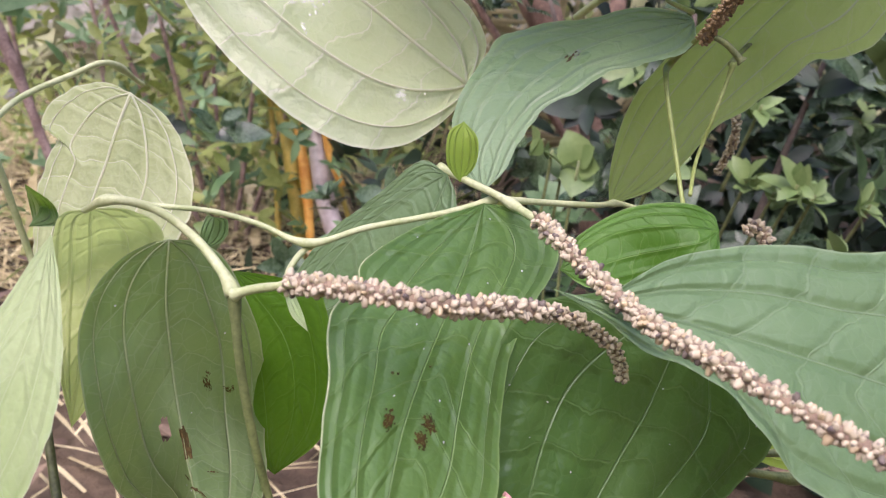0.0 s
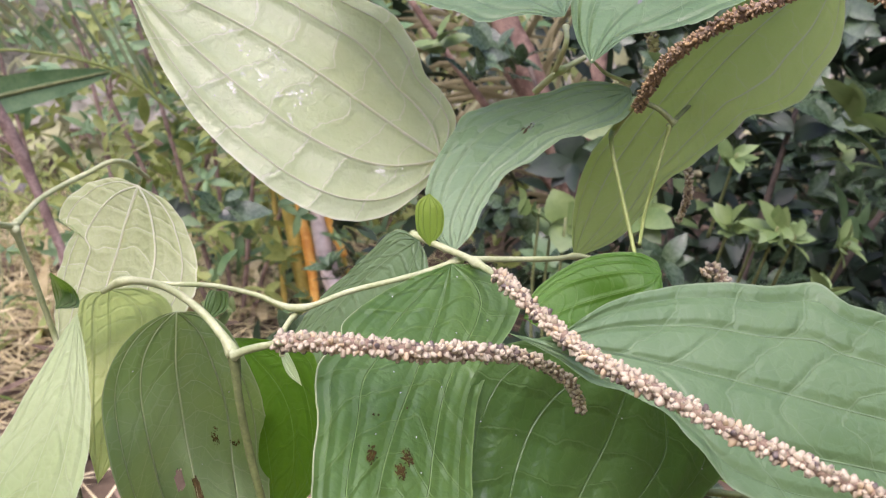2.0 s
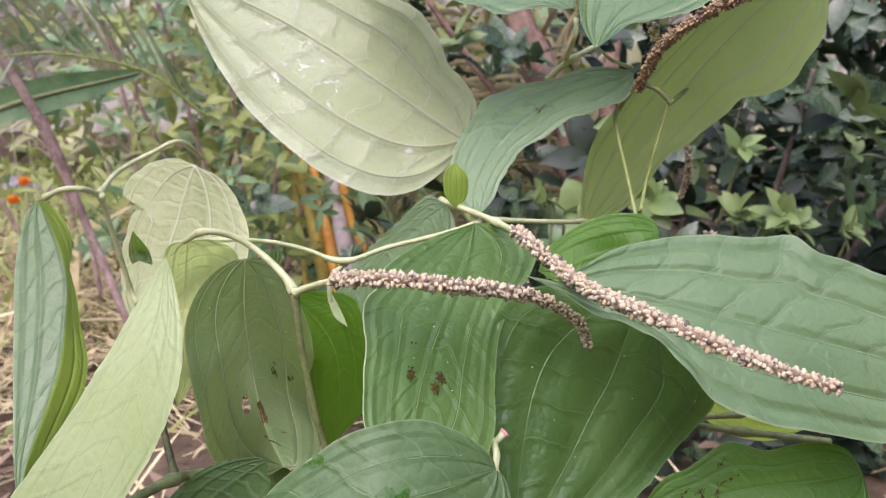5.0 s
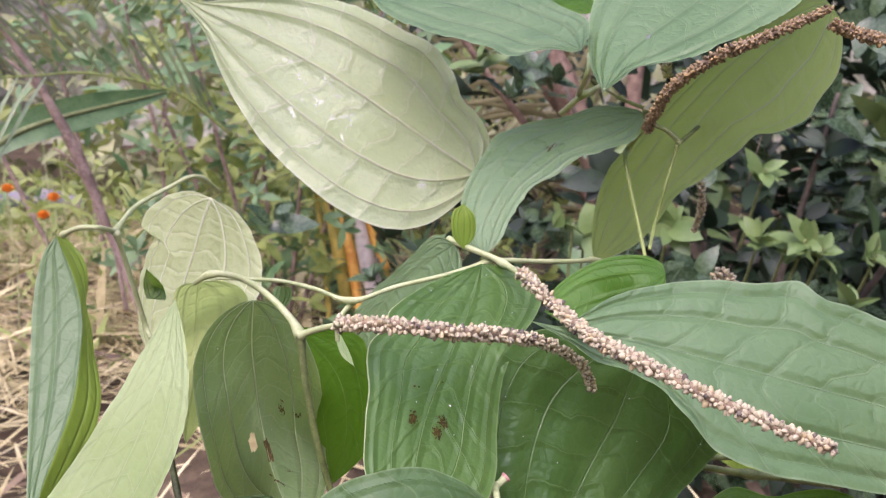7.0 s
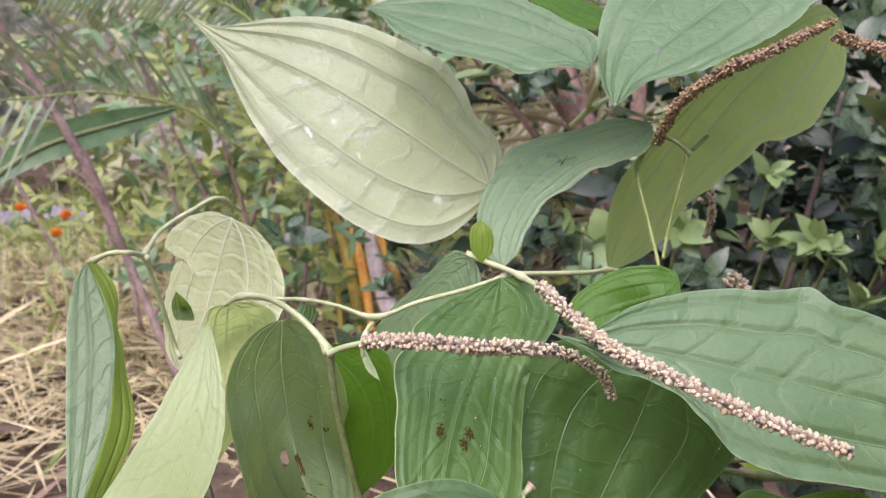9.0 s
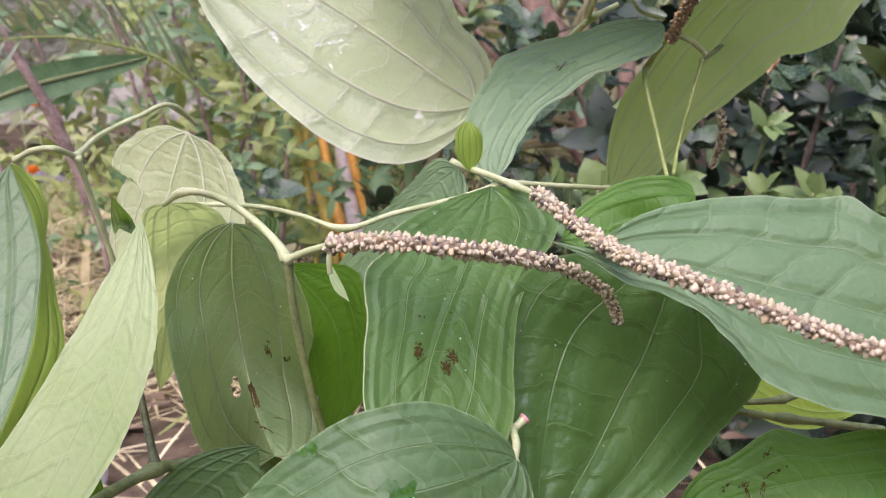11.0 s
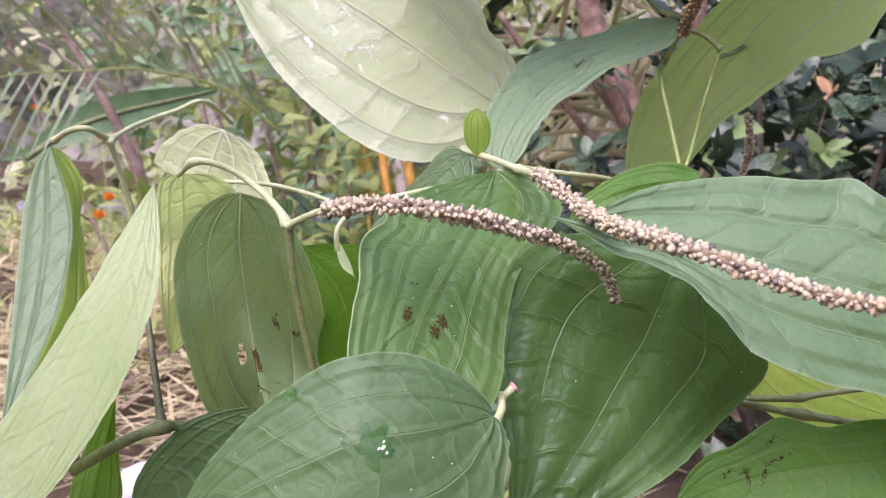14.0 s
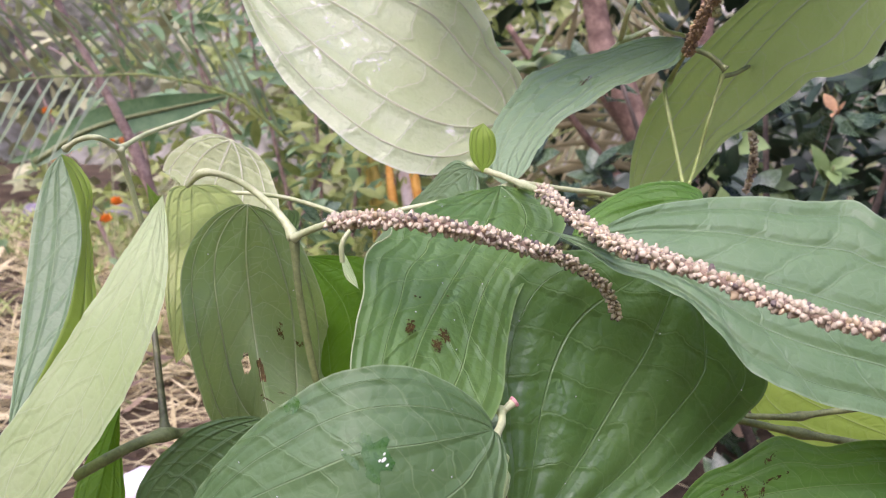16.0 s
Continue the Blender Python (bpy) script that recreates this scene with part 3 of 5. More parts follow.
center_leaf = leaf('large green vine leaf with brown spots', 'green',
     [(0.0115, 0.2528, 0.5625), (0.0083, 0.2356, 0.5505), (0.0027, 0.2157, 0.5383), (-0.0028, 0.1969, 0.5276), (-0.0064, 0.1816, 0.5187), (-0.0082, 0.1687, 0.5104), (-0.0084, 0.1604, 0.5041), (-0.0074, 0.1545, 0.4983)],
     [(0.0048, 0.2465, 0.5610), (-0.0050, 0.2371, 0.5588), (-0.0155, 0.2248, 0.5550), (-0.0237, 0.2119, 0.5501), (-0.0239, 0.2056, 0.5459), (-0.0287, 0.1964, 0.5422), (-0.0292, 0.1897, 0.5382), (-0.0270, 0.1799, 0.5307), (-0.0264, 0.1679, 0.5226), (-0.0248, 0.1561, 0.5140), (-0.0221, 0.1505, 0.5082), (-0.0151, 0.1493, 0.5014)],
     [(0.0205, 0.2568, 0.5609), (0.0320, 0.2598, 0.5570), (0.0380, 0.2557, 0.5498), (0.0355, 0.2457, 0.5425), (0.0300, 0.2353, 0.5370), (0.0240, 0.2220, 0.5297), (0.0207, 0.2089, 0.5208), (0.0197, 0.1944, 0.5088), (0.0196, 0.1830, 0.4981), (0.0150, 0.1718, 0.4916), (0.0038, 0.1608, 0.4926)], puffed=0.015)
dark_leaf = leaf('dark green vine leaf with deep parallel veins', 'deep',
     [(0.0874, 0.2543, 0.5414), (0.0806, 0.2455, 0.5250), (0.0716, 0.2342, 0.5046), (0.0621, 0.2245, 0.4903), (0.0507, 0.2124, 0.4723), (0.0377, 0.1986, 0.4537), (0.0289, 0.1874, 0.4376)],
     [(0.0700, 0.2474, 0.5426), (0.0488, 0.2373, 0.5407), (0.0306, 0.2283, 0.5392), (0.0198, 0.2203, 0.5317), (0.0144, 0.2125, 0.5187), (0.0136, 0.2060, 0.5033), (0.0162, 0.2019, 0.4896), (0.0208, 0.1967, 0.4709), (0.0236, 0.1901, 0.4511)],
     [(0.0991, 0.2559, 0.5324), (0.1082, 0.2526, 0.5124), (0.1167, 0.2494, 0.4934), (0.1146, 0.2448, 0.4829), (0.1017, 0.2351, 0.4711), (0.0847, 0.2228, 0.4579), (0.0670, 0.2114, 0.4496), (0.0483, 0.1994, 0.4423)], puffed=0.019)
right_leaf = leaf('large light green vine leaf under a flower spike', 'light',
     [(0.0304, 0.2025, 0.5518), (0.0525, 0.2024, 0.5483), (0.0755, 0.2028, 0.5446), (0.1078, 0.2028, 0.5374), (0.1359, 0.2039, 0.5303), (0.1665, 0.2065, 0.5223), (0.1970, 0.2097, 0.5126), (0.2211, 0.2131, 0.5043)],
     [(0.0408, 0.2014, 0.5494), (0.0553, 0.2118, 0.5552), (0.0669, 0.2190, 0.5594), (0.0878, 0.2262, 0.5629), (0.1040, 0.2291, 0.5635), (0.1200, 0.2302, 0.5625), (0.1385, 0.2340, 0.5637), (0.1470, 0.2301, 0.5582), (0.1603, 0.2294, 0.5550), (0.1732, 0.2275, 0.5498), (0.1886, 0.2264, 0.5443), (0.2054, 0.2225, 0.5324)],
     [(0.0386, 0.1997, 0.5485), (0.0459, 0.1969, 0.5453), (0.0559, 0.1917, 0.5395), (0.0667, 0.1914, 0.5368), (0.0773, 0.1891, 0.5321), (0.0866, 0.1829, 0.5235), (0.0970, 0.1777, 0.5140), (0.1155, 0.1786, 0.5060), (0.1352, 0.1831, 0.5014), (0.1622, 0.1898, 0.4951), (0.1894, 0.1979, 0.4915), (0.2100, 0.2063, 0.4953)], puffed=0.007)
smallright_leaf = leaf('small green vine leaf behind the spike', 'fresh',
     [(0.0924, 0.2602, 0.5594), (0.0758, 0.2603, 0.5593), (0.0566, 0.2641, 0.5528), (0.0400, 0.2573, 0.5408)],
     [(0.0904, 0.2658, 0.5637), (0.0790, 0.2651, 0.5665), (0.0623, 0.2693, 0.5618), (0.0459, 0.2664, 0.5505)],
     [(0.0892, 0.2519, 0.5512), (0.0716, 0.2581, 0.5408), (0.0513, 0.2513, 0.5373)], puffed=0.006)
low_leaf = leaf('broad green vine leaf with a wet patch', 'mat',
     [(0.0194, 0.1516, 0.4988), (0.0022, 0.1365, 0.4993), (-0.0133, 0.1271, 0.4991), (-0.0263, 0.1253, 0.4933), (-0.0439, 0.1271, 0.4832), (-0.0620, 0.1302, 0.4698), (-0.0764, 0.1332, 0.4566)],
     [(0.0180, 0.1529, 0.5022), (0.0123, 0.1524, 0.5081), (0.0010, 0.1495, 0.5150), (-0.0084, 0.1461, 0.5175), (-0.0200, 0.1411, 0.5170), (-0.0299, 0.1407, 0.5127), (-0.0386, 0.1394, 0.5065), (-0.0486, 0.1389, 0.4986), (-0.0590, 0.1372, 0.4864), (-0.0673, 0.1350, 0.4730), (-0.0754, 0.1346, 0.4614)],
     [(0.0219, 0.1512, 0.4966), (0.0240, 0.1483, 0.4906), (0.0235, 0.1436, 0.4835), (0.0232, 0.1394, 0.4765), (0.0164, 0.1286, 0.4685), (0.0007, 0.1134, 0.4668), (-0.0207, 0.1079, 0.4642), (-0.0490, 0.1176, 0.4576)], puffed=0.010)
lowleft_leaf = leaf('dark green vine leaf below the others', 'mat',
     [(-0.0639, 0.1906, 0.4809), (-0.0779, 0.1896, 0.4718), (-0.0909, 0.1878, 0.4609), (-0.1018, 0.1853, 0.4495), (-0.1061, 0.1813, 0.4353)],
     [(-0.0707, 0.1910, 0.4811), (-0.0822, 0.1913, 0.4787), (-0.0937, 0.1908, 0.4731), (-0.1049, 0.1888, 0.4618), (-0.1107, 0.1863, 0.4513), (-0.1099, 0.1835, 0.4418)],
     [(-0.0531, 0.1884, 0.4730), (-0.0560, 0.1851, 0.4570), (-0.0702, 0.1824, 0.4437), (-0.0885, 0.1804, 0.4344)], puffed=0.0015)
lowright_leaf = leaf('green vine leaf with brown scratches', 'fresh',
     [(0.1724, 0.2185, 0.4684), (0.1494, 0.2136, 0.4669), (0.1284, 0.2134, 0.4635), (0.1063, 0.2160, 0.4555), (0.0837, 0.2206, 0.4425)],
     [(0.1681, 0.2230, 0.4760), (0.1607, 0.2241, 0.4786), (0.1538, 0.2244, 0.4791), (0.1448, 0.2239, 0.4777), (0.1341, 0.2239, 0.4751), (0.1230, 0.2294, 0.4757), (0.1152, 0.2302, 0.4723), (0.1043, 0.2281, 0.4641), (0.0954, 0.2293, 0.4587), (0.0877, 0.2258, 0.4500)],
     [(0.1723, 0.2108, 0.4563), (0.1532, 0.1995, 0.4472), (0.1281, 0.1938, 0.4425), (0.1042, 0.2003, 0.4405), (0.0883, 0.2122, 0.4396)], puffed=0.004)
hang_leaf = leaf('long pale young vine leaf hanging down', 'young',
     [(-0.0983, 0.1854, 0.5594), (-0.0973, 0.1726, 0.5409), (-0.1031, 0.1641, 0.5197), (-0.1117, 0.1598, 0.4996), (-0.1228, 0.1580, 0.4782), (-0.1332, 0.1579, 0.4596), (-0.1432, 0.1585, 0.4412)],
     [(-0.1038, 0.1827, 0.5502), (-0.1142, 0.1765, 0.5297), (-0.1288, 0.1728, 0.5064), (-0.1436, 0.1717, 0.4856), (-0.1575, 0.1711, 0.4646), (-0.1571, 0.1665, 0.4490)],
     [(-0.0913, 0.1746, 0.5503), (-0.0854, 0.1626, 0.5377), (-0.0835, 0.1532, 0.5237), (-0.0879, 0.1491, 0.5094), (-0.0971, 0.1483, 0.4933), (-0.1100, 0.1499, 0.4752), (-0.1250, 0.1533, 0.4578)], puffed=0.012)
lowback_leaf = leaf('bright green vine leaf low behind the branch', 'vivid',
     [(-0.1300, 0.2101, 0.4734), (-0.1326, 0.2055, 0.4572), (-0.1331, 0.1975, 0.4426), (-0.1342, 0.1900, 0.4250)],
     [(-0.1348, 0.2081, 0.4673), (-0.1412, 0.2042, 0.4524), (-0.1428, 0.1962, 0.4377)],
     [(-0.1315, 0.2108, 0.4598), (-0.1282, 0.2073, 0.4477), (-0.1246, 0.1998, 0.4355)])
yellow_leaf = leaf('yellow-green young vine leaf', 'lemon',
     [(-0.0965, 0.2039, 0.5616), (-0.1030, 0.2178, 0.5401), (-0.1024, 0.2090, 0.5191), (-0.1048, 0.2061, 0.4933)],
     [(-0.1046, 0.2016, 0.5583), (-0.1123, 0.2129, 0.5364), (-0.1076, 0.2043, 0.5157)],
     [(-0.0869, 0.2089, 0.5606), (-0.0815, 0.2186, 0.5503), (-0.0853, 0.2065, 0.5282), (-0.1018, 0.2158, 0.4994)], puffed=0.006)
grey_leaf = leaf('dull olive vine leaf with holes, seen from beneath', 'olive',
     [(-0.0745, 0.2014, 0.5558), (-0.0760, 0.2037, 0.5359), (-0.0749, 0.2072, 0.5114), (-0.0680, 0.1978, 0.4920), (-0.0537, 0.1669, 0.4895)],
     [(-0.0788, 0.1971, 0.5552), (-0.0860, 0.1937, 0.5501), (-0.0922, 0.1903, 0.5399), (-0.0939, 0.1882, 0.5248), (-0.0896, 0.1863, 0.5032), (-0.0927, 0.2098, 0.4702), (-0.0829, 0.2199, 0.4531)],
     [(-0.0696, 0.2152, 0.5513), (-0.0634, 0.2219, 0.5432), (-0.0574, 0.2313, 0.5236), (-0.0579, 0.2519, 0.4978), (-0.0580, 0.2535, 0.4775), (-0.0471, 0.2081, 0.4818), (-0.0439, 0.1681, 0.4887)], puffed=0.005, holes=((-0.22, 0.525, 0.07, 0.032),))
vivid_leaf = leaf('vivid green vine leaf in shade', 'vivid',
     [(-0.0727, 0.2635, 0.5272), (-0.0515, 0.2484, 0.5110), (-0.0454, 0.2409, 0.4900), (-0.0507, 0.2390, 0.4629)],
     [(-0.0758, 0.2639, 0.5132), (-0.0710, 0.2574, 0.4877), (-0.0613, 0.2474, 0.4672)],
     [(-0.0560, 0.2536, 0.5301), (-0.0388, 0.2422, 0.5298), (-0.0314, 0.2344, 0.5115), (-0.0304, 0.2312, 0.4973), (-0.0353, 0.2317, 0.4811)], puffed=0.014)
curl_leaf = leaf('narrow curled vine leaf edge', 'young',
     [(-0.0500, 0.2420, 0.5335), (-0.0468, 0.2350, 0.5276), (-0.0400, 0.2280, 0.5218)],
     [(-0.0497, 0.2381, 0.5305), (-0.0462, 0.2323, 0.5249)],
     [(-0.0473, 0.2385, 0.5313), (-0.0430, 0.2341, 0.5255)], puffed=0.003)
bract_leaf = leaf('small bright green bract leaf', 'lime',
     [(0.0032, 0.2636, 0.5664), (0.0029, 0.2619, 0.5794), (0.0025, 0.2639, 0.5871)],
     [(-0.0018, 0.2603, 0.5732), (-0.0022, 0.2608, 0.5832)],
     [(0.0079, 0.2644, 0.5728), (0.0076, 0.2626, 0.5820)], puffed=0.002)
back_leaf = leaf('pale green vine leaf with a torn edge', 'wan',
     [(-0.1436, 0.3548, 0.5735), (-0.1477, 0.3493, 0.5582), (-0.1520, 0.3401, 0.5365), (-0.1573, 0.3307, 0.5153), (-0.1669, 0.3208, 0.4921)],
     [(-0.1579, 0.3616, 0.5766), (-0.1735, 0.3659, 0.5733), (-0.1858, 0.3662, 0.5638), (-0.1895, 0.3634, 0.5548), (-0.1800, 0.3581, 0.5510), (-0.1826, 0.3540, 0.5407), (-0.1843, 0.3448, 0.5215), (-0.1816, 0.3353, 0.5063), (-0.1748, 0.3266, 0.4961)],
     [(-0.1263, 0.3453, 0.5673), (-0.1140, 0.3342, 0.5545), (-0.1072, 0.3241, 0.5404), (-0.1085, 0.3166, 0.5262), (-0.1180, 0.3119, 0.5113), (-0.1411, 0.3125, 0.4962)], puffed=0.016)
farleft_leaf = leaf('folded vine leaf, blue-green above and bright green beneath', 'bloom',
     [(-0.1794, 0.2539, 0.5677), (-0.1693, 0.2473, 0.5509), (-0.1620, 0.2395, 0.5348), (-0.1592, 0.2290, 0.5174), (-0.1578, 0.2190, 0.5032), (-0.1589, 0.2066, 0.4882), (-0.1596, 0.1936, 0.4747), (-0.1562, 0.1784, 0.4614)],
     [(-0.1841, 0.2495, 0.5593), (-0.1840, 0.2395, 0.5395), (-0.1801, 0.2282, 0.5197), (-0.1754, 0.2159, 0.5013), (-0.1692, 0.2026, 0.4847), (-0.1631, 0.1900, 0.4715)],
     [(-0.1804, 0.2654, 0.5642), (-0.1729, 0.2630, 0.5566), (-0.1682, 0.2592, 0.5475), (-0.1670, 0.2534, 0.5361), (-0.1596, 0.2435, 0.5177), (-0.1529, 0.2341, 0.5026), (-0.1516, 0.2250, 0.4905), (-0.1554, 0.2125, 0.4765), (-0.1597, 0.1970, 0.4615)], puffed=0.003, other_half='lime')
tiny_leaf = leaf('tiny dark green vine leaf', 'green',
     [(-0.1227, 0.2215, 0.5492), (-0.1391, 0.2615, 0.5441), (-0.1306, 0.2354, 0.5586)],
     [(-0.1465, 0.2702, 0.5366), (-0.1468, 0.2687, 0.5442)],
     [(-0.1344, 0.2640, 0.5377), (-0.1368, 0.2654, 0.5448)])
tinyb_leaf = leaf('tiny bright green vine leaf', 'light',
     [(-0.0826, 0.2603, 0.5346), (-0.0794, 0.2589, 0.5421), (-0.0778, 0.2561, 0.5480)],
     [(-0.0833, 0.2585, 0.5406), (-0.0817, 0.2600, 0.5468)],
     [(-0.0751, 0.2593, 0.5397), (-0.0738, 0.2578, 0.5469)])
brback_leaf = leaf('pale young vine leaf low behind the branch', 'lime',
     [(0.1415, 0.3536, 0.4676), (0.1617, 0.3505, 0.4548), (0.1843, 0.3481, 0.4453), (0.2119, 0.3459, 0.4364)],
     [(0.1555, 0.3553, 0.4742), (0.1837, 0.3537, 0.4677), (0.2061, 0.3506, 0.4553)],
     [(0.1395, 0.3479, 0.4447), (0.1597, 0.3441, 0.4294), (0.1848, 0.3432, 0.4259)])
flap_leaf = leaf('crinkled turned-up lobe of the low leaf', 'young',
     [(0.0196, 0.1610, 0.4901), (0.0209, 0.1589, 0.4853), (0.0216, 0.1569, 0.4809), (0.0205, 0.1535, 0.4734)],
     [(0.0178, 0.1590, 0.4868), (0.0185, 0.1570, 0.4824), (0.0186, 0.1543, 0.4766)],
     [(0.0239, 0.1617, 0.4870), (0.0234, 0.1609, 0.4837), (0.0246, 0.1600, 0.4807), (0.0236, 0.1570, 0.4757)], puffed=0.012)
for s, t, x, y, turn, cover in ((-0.24, 0.71, 0.0036, 0.0022, 0.2, 0.36), (0.20, 0.695, 0.0030, 0.0022, 0.7, 0.34), (0.16, 0.735, 0.0026, 0.0022, 0.3, 0.38)):
    stain(center_leaf, s, t, x, y, SPOT, turn=turn, cover=cover, grain=4.5)
for s, t, r in ((-0.33, 0.60, 0.0005), (-0.27, 0.60, 0.0004), (0.05, 0.56, 0.0004)):
    stain(center_leaf, s, t, r, r, SPOT, cover=0.6, cells=8)
rolled_margin(center_leaf, -1, 0.30, 0.92, 0.00032, VEIN_LOOK["olive"])
blotch(mid_leaf, 0.06, 0.39, 0.0022, SPOT, "bite_mark", 2.2, 0.2)
blotch(mid_leaf, 0.04, 0.37, 0.0014, GREY_SPOT, "bite_mark", 2.0, 0.4)
stain(low_leaf, -0.02, 0.335, 0.0064, 0.0052, WATER, "wet_patch", 0.5, 0.62, 1.6, 0.00015, 40)
stain(low_leaf, -0.90, 0.51, 0.0024, 0.0024, WATER, "wet_patch", 0.3, 0.6, 1.2, 0.00015)
for s, t, x, y, turn, cover in ((0.32, 0.45, 0.0030, 0.0020, 0.3, 0.36), (0.53, 0.465, 0.0034, 0.0011, 1.4, 0.34), (0.60, 0.462, 0.0012, 0.0010, 0.4, 0.4),
                                (0.34, 0.42, 0.0016, 0.0006, 1.0, 0.4), (0.05, 0.80, 0.0040, 0.0006, 0.6, 0.45), (-0.08, 0.72, 0.0034, 0.0005, 0.6, 0.45), (0.28, 0.72, 0.0020, 0.0004, 1.4, 0.4)):
    stain(grey_leaf, s, t, x, y, SCAR, "brown_scar", turn, cover, 4.0)
stain(grey_leaf, 0.02, 0.62, 0.0052, 0.0016, SCAR, "withered_slit", 0.1, 0.7, 1.5)
for s, t, x, turn in ((-0.31, 0.766, 0.0050, 0.5), (-0.06, 0.64, 0.0046, 1.0), (-0.25, 0.58, 0.0060, 0.2), (-0.62, 0.58, 0.0040, 0.4), (-0.10, 0.70, 0.0050, 1.4), (-0.20, 0.70, 0.0034, 0.1)):
    stain(lowright_leaf, s, t, x, 0.0012, SPOT, "dark_scratch", turn, 0.12, 5.0)
blotch(topB_leaf, -0.06, 0.73, 0.0012, GREY_SPOT, "leaf_scar", 5.0, 0.4, 1, 1.2)
drops = random.Random(8)
for u0, v0, n in ((-0.12, 0.56, 12), (-0.10, 0.48, 14), (-0.30, 0.50, 14), (-0.36, 0.42, 10), (-0.22, 0.40, 10), (-0.62, 0.17, 12), (-0.55, 0.55, 4)):
    for _ in range(3):
        # Wet streaks; their pale colour draws the glints on the leaf.
        stain(pale_leaf, drops.gauss(u0, 0.05), drops.gauss(v0, 0.015), drops.uniform(0.002, 0.0045), drops.uniform(0.0008, 0.0018), WATER_GLINT, "wet_film", drops.uniform(-0.8, 0.8), 0.18, 5.0)
    for _ in range(n // 2):
        water_drop(pale_leaf, drops.gauss(u0, 0.07), drops.gauss(v0, 0.022), 0.00025 + 0.0006 * drops.random() ** 3, drops.uniform(1.0, 1.8), drops.uniform(0, 3))
for thing, n in ((dark_leaf, 16), (center_leaf, 10), (low_leaf, 8), (grey_leaf, 8)):
    for _ in range(n):
        blotch(thing, drops.uniform(-0.9, 0.9), drops.uniform(0.05, 0.8), 0.00022 + 0.0002 * drops.random(), PALE_SPECK, "dust_speck", 1.2, 0.0, 1)

for s, t, r in ((0.08, 0.322, 0.0005), (0.10, 0.330, 0.0003), (0.06, 0.316, 0.0003), (0.12, 0.318, 0.0003)):
    water_drop(low_leaf, s, t, r, 1.6, 0.4)


# ---- stems of the vine ----
SPIKE_A = [(-0.0382, 0.1829, 0.5533), (-0.0173, 0.1735, 0.5563), (0.0023, 0.1750, 0.5543), (0.0224, 0.1987, 0.5466), (0.0408, 0.2148, 0.5385), (0.0534, 0.2192, 0.5292), (0.0583, 0.2226, 0.5187)]
SPIKE_B = [(0.0281, 0.2380, 0.5626), (0.0419, 0.2098, 0.5551), (0.0528, 0.1870, 0.5508), (0.0679, 0.1614, 0.5496), (0.0821, 0.1450, 0.5466), (0.0963, 0.1355, 0.5429), (0.1093, 0.1186, 0.5428)]
SPIKE_C = [(0.0873, 0.3012, 0.6208), (0.0921, 0.2793, 0.6387), (0.1057, 0.2597, 0.6523), (0.1227, 0.2500, 0.6606), (0.1515, 0.2643, 0.6732)]
SPIKE_D = [(0.1548, 0.2674, 0.6676), (0.1677, 0.2663, 0.6630), (0.1822, 0.2568, 0.6581)]
SPIKE_E = [(0.1413, 0.4086, 0.5863), (0.1421, 0.4043, 0.5775), (0.1453, 0.4177, 0.5660), (0.1459, 0.4326, 0.5519)]
SPIKE_F = [(0.1107, 0.3893, 0.6558), (0.1132, 0.3878, 0.6481)]
SPIKE_G = [(0.1538, 0.3681, 0.5255), (0.1537, 0.3699, 0.5329), (0.1485, 0.3713, 0.5383), (0.1451, 0.3704, 0.5347)]
STEM_ARCH = [(-0.0978, 0.2029, 0.5611), (-0.0878, 0.1960, 0.5667), (-0.0781, 0.2010, 0.5639), (-0.0679, 0.2011, 0.5574), (-0.0579, 0.1933, 0.5511), (-0.0539, 0.1908, 0.5460)]
STEM_DOWN = [(-0.0540, 0.1911, 0.5459), (-0.0521, 0.1910, 0.5278), (-0.0488, 0.1958, 0.5019), (-0.0433, 0.1986, 0.4777), (-0.0312, 0.1750, 0.4720)]
STEM_A = [(-0.0536, 0.1892, 0.5464), (-0.0477, 0.1870, 0.5493), (-0.0364, 0.1800, 0.5542)]
STEM_LONG = [(-0.1003, 0.2353, 0.5558), (-0.0860, 0.2321, 0.5566), (-0.0728, 0.2373, 0.5550), (-0.0593, 0.2413, 0.5512), (-0.0428, 0.2381, 0.5475), (-0.0256, 0.2473, 0.5519), (-0.0014, 0.2551, 0.5572), (0.0158, 0.2620, 0.5622)]
STEM_DROP = [(-0.0431, 0.2413, 0.5460), (-0.0461, 0.2343, 0.5428), (-0.0480, 0.2319, 0.5379), (-0.0479, 0.2326, 0.5312)]
STEM_B = [(-0.0041, 0.2727, 0.5691), (0.0093, 0.2604, 0.5665), (0.0184, 0.2566, 0.5636), (0.0284, 0.2363, 0.5621)]
STEM_SIDE = [(0.0179, 0.2550, 0.5639), (0.0366, 0.2707, 0.5609), (0.0544, 0.2863, 0.5583), (0.0712, 0.3159, 0.5534), (0.0891, 0.3156, 0.5491)]
STEM_NODE = [(-0.1704, 0.2432, 0.5705), (-0.1607, 0.2376, 0.5747), (-0.1497, 0.2332, 0.5760), (-0.1517, 0.2533, 0.5708)]
STEM_LEFT = [(-0.1492, 0.2485, 0.5714), (-0.1484, 0.2560, 0.5544), (-0.1453, 0.2647, 0.5256), (-0.1404, 0.2592, 0.5202)]
STEM_BACK = [(-0.1530, 0.2563, 0.5711), (-0.1584, 0.2898, 0.5769), (-0.1520, 0.3172, 0.5836), (-0.1426, 0.3294, 0.5883), (-0.1401, 0.3592, 0.5772)]
